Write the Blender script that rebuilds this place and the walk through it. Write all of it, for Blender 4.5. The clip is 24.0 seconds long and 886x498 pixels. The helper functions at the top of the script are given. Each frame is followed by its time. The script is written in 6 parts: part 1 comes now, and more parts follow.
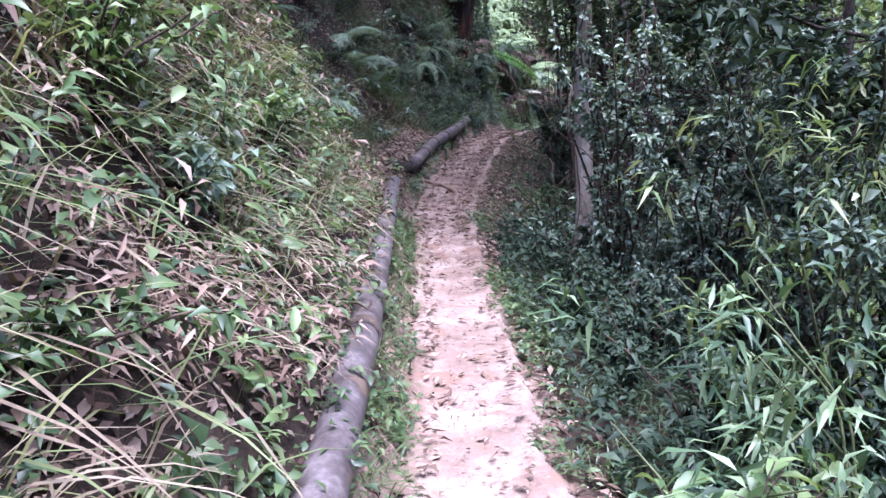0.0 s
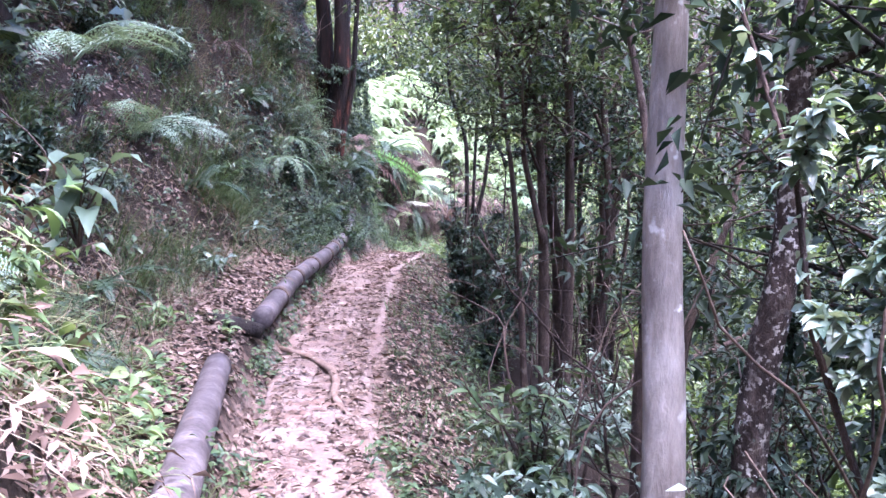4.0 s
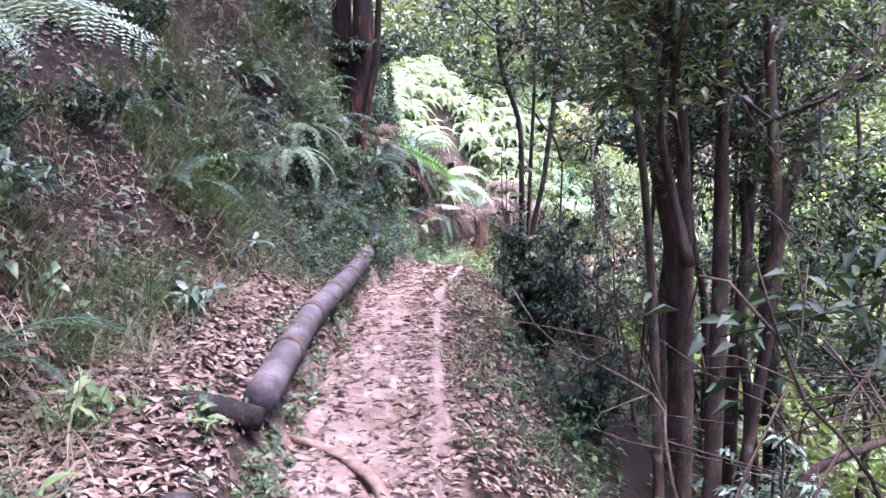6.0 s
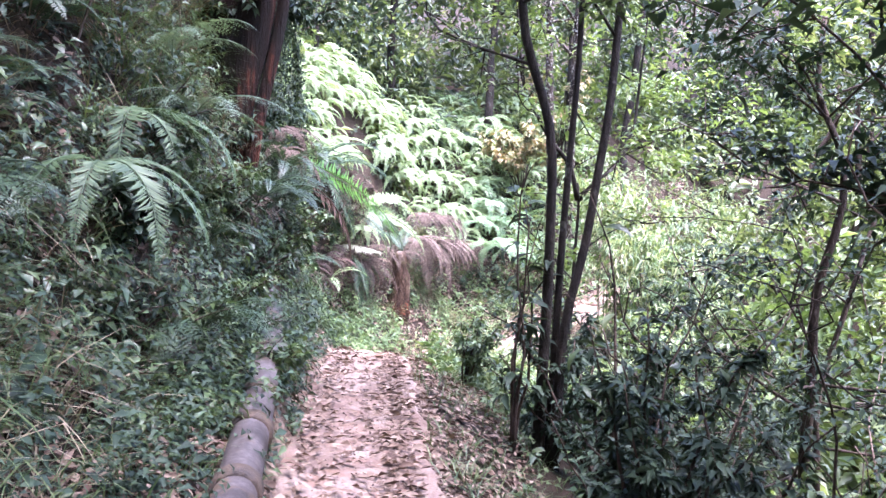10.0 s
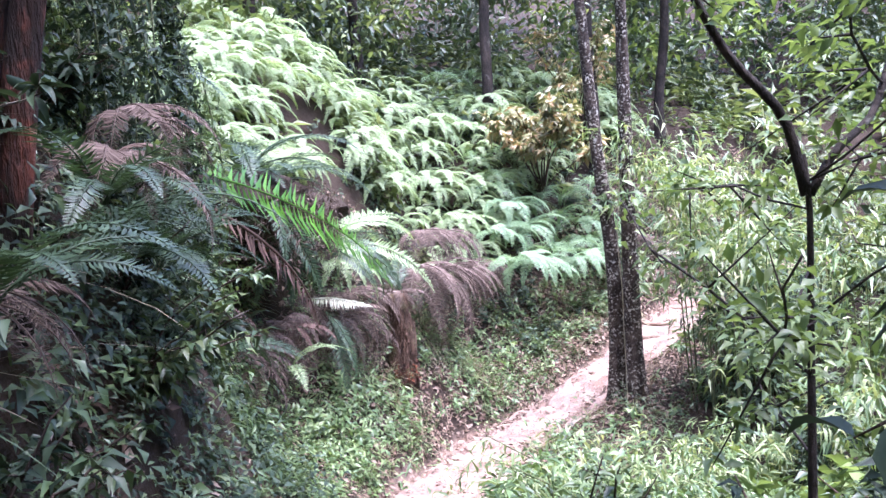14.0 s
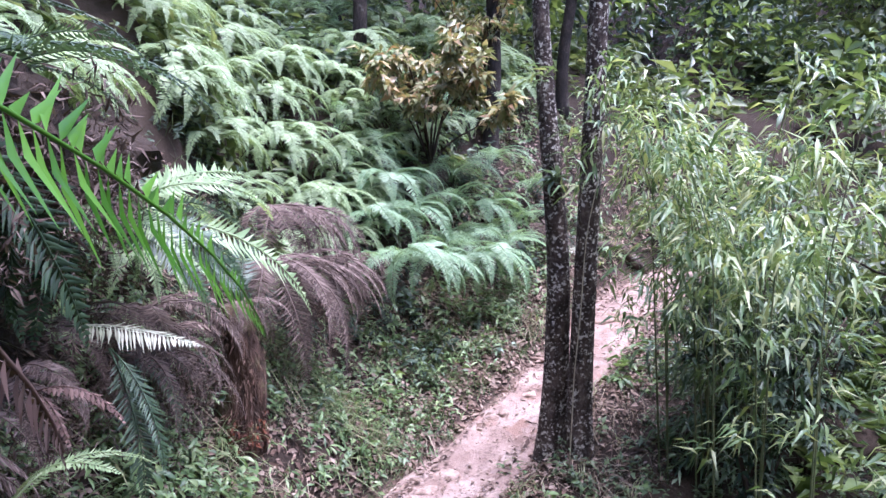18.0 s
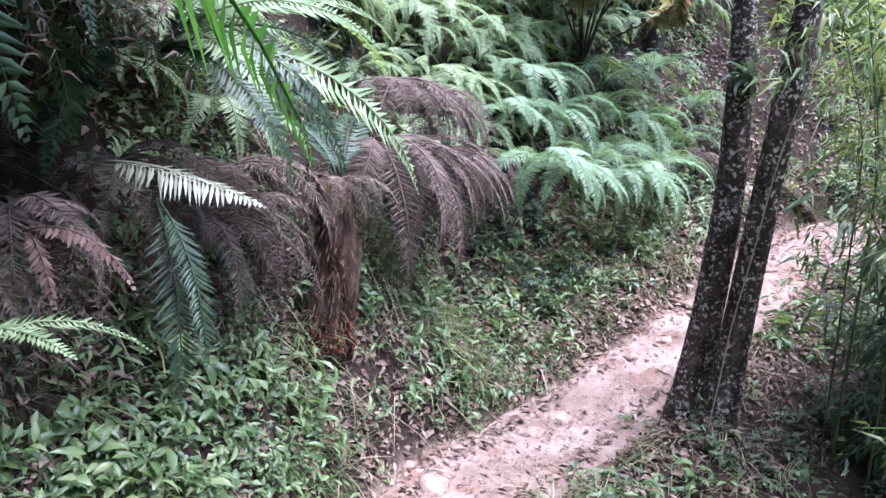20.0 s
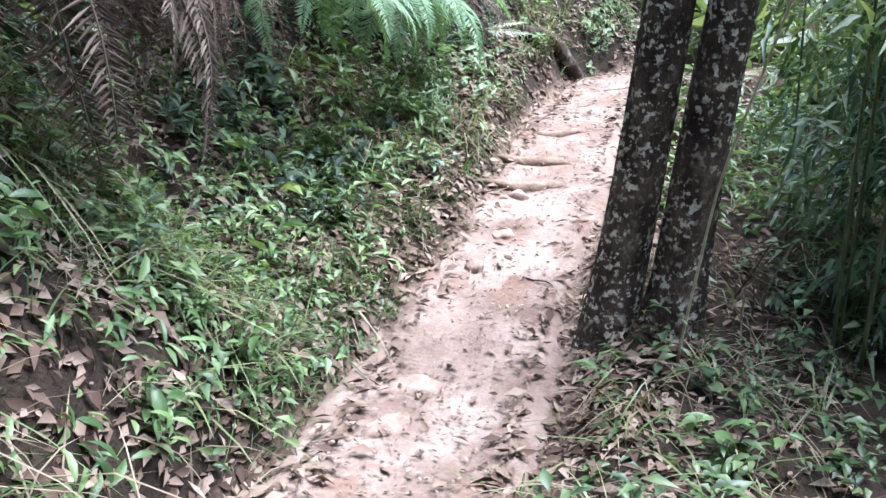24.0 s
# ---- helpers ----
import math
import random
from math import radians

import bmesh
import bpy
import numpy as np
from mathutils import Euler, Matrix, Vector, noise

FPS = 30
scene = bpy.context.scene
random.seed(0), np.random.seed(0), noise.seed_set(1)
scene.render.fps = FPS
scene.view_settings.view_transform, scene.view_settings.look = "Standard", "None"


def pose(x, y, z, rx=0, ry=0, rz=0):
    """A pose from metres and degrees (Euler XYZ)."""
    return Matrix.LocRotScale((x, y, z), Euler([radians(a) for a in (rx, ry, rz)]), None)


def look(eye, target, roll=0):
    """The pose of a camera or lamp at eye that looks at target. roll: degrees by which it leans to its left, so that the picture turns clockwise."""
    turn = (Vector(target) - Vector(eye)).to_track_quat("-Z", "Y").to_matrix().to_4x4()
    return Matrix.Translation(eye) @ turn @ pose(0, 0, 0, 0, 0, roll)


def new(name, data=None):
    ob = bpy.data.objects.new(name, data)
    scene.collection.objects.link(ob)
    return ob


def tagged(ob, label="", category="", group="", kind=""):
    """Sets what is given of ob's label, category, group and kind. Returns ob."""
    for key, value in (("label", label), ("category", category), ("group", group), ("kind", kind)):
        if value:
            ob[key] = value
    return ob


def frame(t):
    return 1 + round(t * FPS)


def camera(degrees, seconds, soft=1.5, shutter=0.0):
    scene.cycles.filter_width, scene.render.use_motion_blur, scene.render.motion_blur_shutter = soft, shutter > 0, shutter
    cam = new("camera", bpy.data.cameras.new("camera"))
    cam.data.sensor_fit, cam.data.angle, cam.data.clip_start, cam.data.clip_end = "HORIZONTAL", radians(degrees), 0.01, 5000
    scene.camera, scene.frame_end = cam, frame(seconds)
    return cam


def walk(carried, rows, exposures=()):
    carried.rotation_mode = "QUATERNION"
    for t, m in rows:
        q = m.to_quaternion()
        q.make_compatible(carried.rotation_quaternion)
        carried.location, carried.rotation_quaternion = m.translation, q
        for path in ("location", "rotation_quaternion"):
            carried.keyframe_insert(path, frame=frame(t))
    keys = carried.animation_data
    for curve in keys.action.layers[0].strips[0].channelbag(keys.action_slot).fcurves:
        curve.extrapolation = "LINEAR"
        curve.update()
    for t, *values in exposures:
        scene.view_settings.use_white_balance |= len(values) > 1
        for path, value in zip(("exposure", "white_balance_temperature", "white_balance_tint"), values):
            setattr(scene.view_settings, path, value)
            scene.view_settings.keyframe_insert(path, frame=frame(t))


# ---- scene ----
cam = camera(54.9, 24.0)
METRES, EYE, TILT, LEAN, TURN = 24.0, 1.5, -13.0, 1.5, 0.0
ROWS = [
    (0.0, 0.0, 0.0, 0.0, -0.0, 0.0, 0.0),
    (0.5, 0.0028, 0.0207, 0.0056, -0.26, 2.87, -1.1),
    (1.0, 0.0003, 0.0435, 0.0115, -3.94, 5.01, 0.07),
    (1.5, -0.0002, 0.0693, 0.0163, -5.48, 5.2, 0.32),
    (2.0, -0.0035, 0.0967, 0.0191, -7.37, 4.25, -2.13),
    (2.5, -0.0021, 0.1233, 0.0238, -6.22, 6.47, 0.32),
    (4.5, -0.0052, 0.2217, 0.0382, -10.09, 7.56, -0.79),
    (5.0, -0.0061, 0.2487, 0.0422, -7.11, 7.62, -1.4),
    (5.5, -0.007, 0.2748, 0.0481, -9.36, 7.37, 1.72),
    (6.0, -0.0073, 0.3008, 0.0542, -9.03, 7.6, -0.1),
    (6.5, -0.0097, 0.3247, 0.0595, -12.28, 8.94, 2.08),
    (7.0, -0.0091, 0.3506, 0.0657, -13.7, 8.88, 1.78),
    (7.5, -0.0118, 0.3782, 0.0709, -13.28, 9.93, -1.54),
    (8.0, -0.0086, 0.4018, 0.0779, -15.2, 11.86, 4.02),
    (8.5, -0.0096, 0.4266, 0.083, -17.28, 10.96, -0.42),
    (9.0, -0.0097, 0.4462, 0.0885, -19.0, 10.19, -0.14),
    (9.5, -0.0065, 0.4694, 0.0966, -17.91, 9.13, -1.71),
    (11.5, 0.0102, 0.5454, 0.1192, -18.74, 7.96, 4.54),
    (12.0, 0.0181, 0.5671, 0.1251, -16.13, 9.01, 2.91),
    (12.5, 0.0226, 0.5896, 0.13, -14.64, 8.41, 3.3),
    (13.0, 0.0304, 0.6116, 0.1353, -14.88, 7.73, 3.52),
    (13.5, 0.0317, 0.6334, 0.1397, -15.18, 7.95, 3.57),
    (14.0, 0.0373, 0.6521, 0.1448, -17.93, 8.83, 5.71),
    (14.5, 0.0395, 0.674, 0.1492, -18.96, 8.59, 4.57),
    (15.0, 0.0419, 0.6937, 0.1548, -21.5, 7.47, 6.06),
    (15.5, 0.0449, 0.7162, 0.1608, -23.46, 7.93, 6.72),
    (16.0, 0.0467, 0.7348, 0.1652, -27.19, 7.91, 7.12),
    (16.5, 0.0533, 0.7516, 0.1661, -28.38, 8.71, 7.2),
    (17.0, 0.0559, 0.7657, 0.1678, -28.55, 8.25, 5.66),
    (17.5, 0.0606, 0.7763, 0.1691, -30.28, 6.79, 5.02),
    (19.5, 0.0832, 0.8218, 0.1677, -27.86, 6.59, 0.91),
    (20.0, 0.0872, 0.8295, 0.1653, -22.68, 1.86, -3.12),
    (20.5, 0.0982, 0.8359, 0.1638, -17.06, 2.56, -3.83),
    (21.0, 0.0989, 0.8452, 0.1602, -19.65, 2.78, -4.4),
    (21.5, 0.0976, 0.8616, 0.1579, -17.96, 4.21, -2.64),
    (22.0, 0.0981, 0.878, 0.1588, -20.27, 3.19, -1.97),
    (22.5, 0.0996, 0.895, 0.1581, -30.66, 0.87, 5.43),
    (23.0, 0.1041, 0.9122, 0.1588, -35.01, 1.11, 4.65),
    (23.5, 0.1104, 0.9302, 0.1577, -43.68, -0.49, 7.11),
    (24.0, 0.1213, 0.9481, 0.154, -46.65, -2.47, 5.53),
]
walk(cam, [(t, pose(0, 0, EYE, TILT, LEAN, TURN) @ pose(METRES * x, METRES * y, METRES * z, 90 + pitch, roll, yaw)) for t, x, y, z, yaw, pitch, roll in ROWS],
     [(0.0, 3.4, 5350, 30), (1.2, 3.6, 5300, 27), (2.5, 4.25, 5250, 33), (5.0, 4.75, 5550, 40), (8.0, 4.75, 5650, 36), (13.0, 4.25, 5550, 31), (17.0, 3.6, 5420, 34), (20.0, 3.45, 5350, 26), (22.0, 3.65, 5350, 20), (24.0, 3.55, 5420, 10)])

# ---- world and light ----
SUN_EL, SUN_AZ = radians(74), radians(150)
world = bpy.data.worlds.new("world")
scene.world = world
world.use_nodes = True
wn = world.node_tree
sky = wn.nodes.new("ShaderNodeTexSky")
sky.sky_type, sky.sun_disc, sky.sun_elevation, sky.sun_rotation = "NISHITA", False, SUN_EL, SUN_AZ
wn.nodes["Background"].inputs[1].default_value = 0.072
wn.links.new(sky.outputs[0], wn.nodes["Background"].inputs[0])
sun = new("sun", bpy.data.lights.new("sun", "SUN"))
sun.data.energy, sun.data.angle, sun.data.color = 1.9, radians(50), (1.0, 0.96, 0.9)
sun.matrix_world = look((0, 0, 30), (-30 * math.sin(SUN_AZ) / math.tan(SUN_EL), -30 * math.cos(SUN_AZ) / math.tan(SUN_EL), 0))

# ---- materials ----


def node_material(name, rough=0.6, spec=0.3):
    mat = bpy.data.materials.new(name)
    mat.use_nodes = True
    b = mat.node_tree.nodes["Principled BSDF"]
    b.inputs["Roughness"].default_value = rough
    b.inputs["Specular IOR Level"].default_value = spec
    return mat, mat.node_tree, b


def ramp_node(nt, colours, fac=None):
    r = nt.nodes.new("ShaderNodeValToRGB")
    el = r.color_ramp.elements
    while len(el) < len(colours):
        el.new(0.5)
    for i, c in enumerate(colours):
        el[i].position = i / (len(colours) - 1)
        el[i].color = (*c, 1)
    if fac is not None:
        nt.links.new(fac, r.inputs[0])
    return r


def noise_node(nt, scale, detail=4.0, rough=0.6, coords="Object", stretch=None):
    tc = nt.nodes.new("ShaderNodeTexCoord")
    n = nt.nodes.new("ShaderNodeTexNoise")
    n.inputs["Scale"].default_value, n.inputs["Detail"].default_value, n.inputs["Roughness"].default_value = scale, detail, rough
    src = tc.outputs[coords]
    if stretch:
        mp = nt.nodes.new("ShaderNodeMapping")
        mp.inputs["Scale"].default_value = stretch
        nt.links.new(src, mp.inputs[0])
        src = mp.outputs[0]
    nt.links.new(src, n.inputs["Vector"])
    return n.outputs["Fac"]


def mixed(nt, a, b, fac, mode="MIX"):
    m = nt.nodes.new("ShaderNodeMix")
    m.data_type, m.blend_type = "RGBA", mode
    for sock, v in ((0, fac), (6, a), (7, b)):
        if isinstance(v, (int, float)):
            m.inputs[sock].default_value = v
        elif isinstance(v, tuple):
            m.inputs[sock].default_value = (*v, 1)
        else:
            nt.links.new(v, m.inputs[sock])
    return m.outputs[2]


def bumped(nt, b, height, strength=0.5, distance=0.02):
    n = nt.nodes.new("ShaderNodeBump")
    n.inputs["Strength"].default_value, n.inputs["Distance"].default_value = strength, distance
    nt.links.new(height, n.inputs["Height"])
    nt.links.new(n.outputs[0], b.inputs["Normal"])


def leaf_material(name, colours, rough=0.42, glow=0.3, spec=0.5, sat=0.85):
    """Leaves: each its own shade, blotched, letting some light through."""
    mat, nt, b = node_material(name, rough, spec)
    g = nt.nodes.new("ShaderNodeNewGeometry")
    col = ramp_node(nt, colours, g.outputs["Random Per Island"]).outputs[0]
    blot = ramp_node(nt, [(0.62, 0.62, 0.6), (1.1, 1.1, 1.05)], noise_node(nt, 9.0, 3.0)).outputs[0]
    col = mixed(nt, col, blot, 1.0, "MULTIPLY")
    big = ramp_node(nt, [(0.75, 0.78, 0.8), (1.15, 1.1, 1.0)], noise_node(nt, 0.9, 2.0)).outputs[0]
    col = mixed(nt, col, big, 1.0, "MULTIPLY")
    hs = nt.nodes.new("ShaderNodeHueSaturation")
    hs.inputs["Saturation"].default_value = sat
    nt.links.new(col, hs.inputs["Color"])
    col = hs.outputs[0]
    nt.links.new(col, b.inputs["Base Color"])
    if glow:
        tr = nt.nodes.new("ShaderNodeBsdfTranslucent")
        nt.links.new(mixed(nt, col, (1.0, 1.0, 0.55), 1.0, "MULTIPLY"), tr.inputs[0])
        mx = nt.nodes.new("ShaderNodeMixShader")
        mx.inputs[0].default_value = glow
        nt.links.new(b.outputs[0], mx.inputs[1])
        nt.links.new(tr.outputs[0], mx.inputs[2])
        nt.links.new(mx.outputs[0], nt.nodes["Material Output"].inputs[0])
    return mat


def rough_material(name, colours, scale, rough=0.85, bump=0.5, dist=0.02, stretch=None, spots=None, spot_scale=12.0, spot_cut=0.56, fine=40.0):
    """Earth, bark and stone: two scales of colour, relief, and blotches of another colour."""
    mat, nt, b = node_material(name, rough, 0.2)
    n1 = noise_node(nt, scale, 6.0, 0.65, stretch=stretch)
    sharp = ramp_node(nt, [(0.0, 0.0, 0.0), (0.0, 0.0, 0.0), (1.0, 1.0, 1.0), (1.0, 1.0, 1.0)], n1).outputs[0]
    col = ramp_node(nt, colours, sharp).outputs[0]
    n2 = noise_node(nt, fine, 4.0, 0.7, stretch=stretch)
    col = mixed(nt, col, ramp_node(nt, [(0.55, 0.55, 0.55), (1.3, 1.3, 1.3)], n2).outputs[0], 1.0, "MULTIPLY")
    if spots:
        n3 = noise_node(nt, spot_scale, 3.0, 0.6)
        r = ramp_node(nt, [(0, 0, 0), (1, 1, 1)], n3)
        r.color_ramp.elements[0].position, r.color_ramp.elements[1].position = spot_cut, spot_cut + 0.06
        wide = ramp_node(nt, [(0.1, 0.1, 0.1), (1, 1, 1)], noise_node(nt, spot_scale * 0.2, 3.0, 0.6))
        wide.color_ramp.elements[0].position, wide.color_ramp.elements[1].position = 0.42, 0.56
        col = mixed(nt, col, spots, mixed(nt, r.outputs[0], wide.outputs[0], 1.0, "MULTIPLY"))
    nt.links.new(col, b.inputs["Base Color"])
    ad = nt.nodes.new("ShaderNodeMath")
    nt.links.new(n1, ad.inputs[0])
    nt.links.new(n2, ad.inputs[1])
    bumped(nt, b, ad.outputs[0], bump, dist)
    return mat


M_PATH = rough_material("trodden_clay", [(0.125, 0.081, 0.063), (0.2, 0.142, 0.116), (0.295, 0.226, 0.19)], 2.6, bump=0.6, dist=0.015, spots=(0.16, 0.1, 0.075), spot_scale=4.5, spot_cut=0.55, fine=55.0)


def soil_material():
    """Dark humus that turns to trodden clay where feet have worn it."""
    mat, nt, b = node_material("humus_soil", 0.9, 0.15)
    n1, n2 = noise_node(nt, 2.2, 6.0, 0.65), noise_node(nt, 40.0, 4.0, 0.7)
    hum = ramp_node(nt, [(0.01, 0.007, 0.005), (0.02, 0.014, 0.01), (0.04, 0.028, 0.02), (0.065, 0.045, 0.033)], n1).outputs[0]
    clay = ramp_node(nt, [(0.13, 0.085, 0.063), (0.21, 0.148, 0.115), (0.31, 0.235, 0.192)], n1).outputs[0]
    at = nt.nodes.new("ShaderNodeAttribute")
    at.attribute_name = "worn"
    edge = nt.nodes.new("ShaderNodeMath")
    edge.operation = "ADD"
    wob = nt.nodes.new("ShaderNodeMapRange")
    wob.inputs[3].default_value, wob.inputs[4].default_value = -0.45, 0.45
    nt.links.new(noise_node(nt, 7.0, 5.0, 0.7), wob.inputs[0])
    nt.links.new(at.outputs["Fac"], edge.inputs[0])
    nt.links.new(wob.outputs[0], edge.inputs[1])
    cut = ramp_node(nt, [(0, 0, 0), (1, 1, 1)], edge.outputs[0])
    cut.color_ramp.elements[0].position, cut.color_ramp.elements[1].position = 0.3, 0.75
    col = mixed(nt, hum, clay, cut.outputs[0])
    col = mixed(nt, col, ramp_node(nt, [(0.55, 0.55, 0.55), (1.3, 1.3, 1.3)], n2).outputs[0], 1.0, "MULTIPLY")
    nt.links.new(col, b.inputs["Base Color"])
    ad = nt.nodes.new("ShaderNodeMath")
    nt.links.new(n1, ad.inputs[0])
    nt.links.new(n2, ad.inputs[1])
    bumped(nt, b, ad.outputs[0], 0.8, 0.03)
    return mat


M_SOIL = soil_material()
M_STONE = rough_material("path_stone", [(0.16, 0.11, 0.085), (0.27, 0.195, 0.155), (0.38, 0.29, 0.24)], 6.0, bump=0.5)
M_PIPE = rough_material("weathered_pipe", [(0.0382, 0.0303, 0.0288), (0.0765, 0.0631, 0.0616), (0.1403, 0.1205, 0.12)], 5.0, rough=0.65, bump=0.3, dist=0.006, spots=(0.1, 0.07, 0.048), spot_scale=4.0, spot_cut=0.58)
M_CLAMP = rough_material("rusted_collar", [(0.05, 0.04, 0.035), (0.1, 0.07, 0.05)], 10.0, rough=0.7)
M_BARK = rough_material("brown_bark", [(0.022, 0.015, 0.012), (0.05, 0.034, 0.026), (0.1, 0.07, 0.054)], 9.0, stretch=(1, 1, 0.45), bump=0.9, spots=(0.16, 0.14, 0.12), spot_scale=5.0, spot_cut=0.6)
M_DARKBARK = rough_material("dark_bark", [(0.01, 0.008, 0.007), (0.022, 0.017, 0.014), (0.05, 0.039, 0.032)], 9.0, stretch=(1, 1, 0.45), bump=0.9, spots=(0.1, 0.1, 0.085), spot_scale=6.0, spot_cut=0.62)
M_LICHEN = rough_material("lichened_bark", [(0.012, 0.008, 0.006), (0.034, 0.023, 0.018), (0.095, 0.07, 0.055)], 11.0, stretch=(1, 1, 0.5), spots=(0.4, 0.37, 0.31), spot_scale=36.0, spot_cut=0.53, bump=0.9)
M_GREYBARK = rough_material("grey_bark", [(0.12, 0.1, 0.085), (0.22, 0.19, 0.165), (0.34, 0.31, 0.28)], 6.0, stretch=(1, 1, 0.3), spots=(0.5, 0.5, 0.47), spot_scale=8.0, spot_cut=0.6, bump=0.6)
M_REDBARK = rough_material("red_bark", [(0.005, 0.0035, 0.003), (0.01, 0.006, 0.0045), (0.02, 0.009, 0.006), (0.13, 0.04, 0.023)], 7.0, stretch=(1, 1, 0.16), bump=1.0, dist=0.04, spots=(0.012, 0.009, 0.007), spot_scale=5.0, spot_cut=0.5)
M_FERNTRUNK = rough_material("fibrous_fern_trunk", [(0.0166, 0.0099, 0.0066), (0.0497, 0.0287, 0.0188), (0.1216, 0.0729, 0.0497)], 22.0, stretch=(1, 1, 0.3), bump=1.0, spots=(0.1, 0.09, 0.04), spot_scale=6.0)
M_ORANGE = rough_material("orange_rot", [(0.02, 0.011, 0.008), (0.07, 0.03, 0.02), (0.2, 0.065, 0.03)], 14.0, bump=0.9)
M_TWIG = rough_material("dry_twig", [(0.06, 0.042, 0.032), (0.13, 0.095, 0.075)], 20.0, bump=0.3)

M_STRAWSTEM = rough_material("pale_dry_stem", [(0.3, 0.26, 0.18), (0.42, 0.38, 0.28)], 10.0, bump=0.2)
M_WEED = leaf_material("weed_leaf", [(0.028, 0.06, 0.022), (0.05, 0.1, 0.03), (0.085, 0.15, 0.04), (0.12, 0.17, 0.06)])
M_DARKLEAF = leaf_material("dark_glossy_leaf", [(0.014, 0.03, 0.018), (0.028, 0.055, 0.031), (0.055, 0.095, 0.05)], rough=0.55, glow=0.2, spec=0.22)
M_SHRUB = leaf_material("shrub_leaf", [(0.0583, 0.1126, 0.0773), (0.1154, 0.1873, 0.133), (0.2008, 0.285, 0.2117), (0.2985, 0.3867, 0.3053)], rough=0.35, glow=0.25, spec=0.5)
M_CANOPY = leaf_material("canopy_leaf", [(0.02, 0.042, 0.015), (0.045, 0.085, 0.026), (0.09, 0.145, 0.045), (0.15, 0.2, 0.07)], glow=0.4)
M_BAMBOO = leaf_material("bamboo_leaf", [(0.051, 0.1093, 0.0361), (0.1165, 0.205, 0.067), (0.2184, 0.3143, 0.1159), (0.364, 0.3963, 0.1803)], glow=0.4)
M_FERN = leaf_material("fern_frond", [(0.16, 0.27, 0.1), (0.26, 0.385, 0.17), (0.38, 0.5, 0.27)], rough=0.5, glow=0.45)
M_FERNFINE = leaf_material("fresh_fern_frond", [(0.1232, 0.2464, 0.1144), (0.1936, 0.3432, 0.1672), (0.2904, 0.44, 0.2464)], rough=0.5, glow=0.45)
# fern greens darkened: the bank's shade is put into these two colours
M_FERNMID = leaf_material("shade_tinted_fern_frond", [(0.045, 0.095, 0.04), (0.08, 0.15, 0.065), (0.13, 0.21, 0.095)], rough=0.5, glow=0.35)
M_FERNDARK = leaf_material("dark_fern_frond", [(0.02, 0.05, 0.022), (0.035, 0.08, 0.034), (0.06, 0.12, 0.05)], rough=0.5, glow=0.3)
M_FERNPALE = leaf_material("pale_fern_frond", [(0.2, 0.23, 0.15), (0.3, 0.32, 0.23), (0.4, 0.41, 0.32)], rough=0.5, glow=0.2)
M_FERNDEAD = leaf_material("dead_fern_frond", [(0.0535, 0.0357, 0.0297), (0.1129, 0.0785, 0.0678), (0.208, 0.1546, 0.1343)], rough=0.85, glow=0.1, spec=0.1)
M_FERNRED = leaf_material("reddish_dry_frond", [(0.07, 0.04, 0.034), (0.13, 0.075, 0.063), (0.2, 0.125, 0.105)], rough=0.8, glow=0.15, spec=0.1)
M_GRASS = leaf_material("grass_blade", [(0.035, 0.075, 0.02), (0.07, 0.13, 0.035), (0.13, 0.17, 0.06)], glow=0.35)
M_STRAW = leaf_material("dry_grass", [(0.12, 0.085, 0.057), (0.22, 0.168, 0.12), (0.34, 0.28, 0.205)], rough=0.8, glow=0.2, spec=0.1)
M_LITTER = leaf_material("fallen_leaf", [(0.06, 0.033, 0.024), (0.135, 0.083, 0.06), (0.21, 0.14, 0.108), (0.3, 0.22, 0.178)], rough=0.8, glow=0.05, spec=0.15)
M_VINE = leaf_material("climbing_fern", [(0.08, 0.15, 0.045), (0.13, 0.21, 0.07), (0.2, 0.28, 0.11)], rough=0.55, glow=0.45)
M_RUST = leaf_material("bronze_leaf", [(0.13, 0.16, 0.06), (0.24, 0.25, 0.1), (0.36, 0.33, 0.17), (0.42, 0.22, 0.1)], glow=0.3)
M_YELLOW = leaf_material("yellowing_leaf", [(0.28, 0.2, 0.06), (0.4, 0.27, 0.09), (0.45, 0.3, 0.14)], glow=0.3)
M_PALE = leaf_material("pale_broad_leaf", [(0.0825, 0.1425, 0.09), (0.1275, 0.2025, 0.135), (0.165, 0.24, 0.1725)], rough=0.5, glow=0.3)
M_FAR = leaf_material("far_foliage", [(0.0432, 0.072, 0.0216), (0.0864, 0.1368, 0.0432), (0.144, 0.2016, 0.072), (0.1944, 0.2376, 0.1008)], glow=0.45)
M_VIVID = leaf_material("vivid_frond", [(0.036, 0.117, 0.0108), (0.0674, 0.18, 0.0226), (0.117, 0.27, 0.0406)], rough=0.4, glow=0.4, sat=1.05)
M_ROOT = rough_material("bare_root", [(0.13, 0.085, 0.06), (0.24, 0.17, 0.13)], 14.0, bump=0.4)
# bamboo green turned down, so that shade sits in the leaf colour itself
M_BAMBOODARK = leaf_material("shade_tinted_bamboo_leaf", [(0.0312, 0.075, 0.035), (0.0625, 0.1313, 0.0562), (0.125, 0.2125, 0.0938), (0.2125, 0.3, 0.15)], glow=0.3)
M_SEDGE = leaf_material("sedge_blade", [(0.09, 0.14, 0.045), (0.17, 0.22, 0.08), (0.26, 0.27, 0.12)], glow=0.35)
M_CRUMB = leaf_material("leaf_crumb", [(0.12, 0.075, 0.055), (0.2, 0.14, 0.11), (0.33, 0.25, 0.205)], rough=0.85, glow=0.0, spec=0.1)
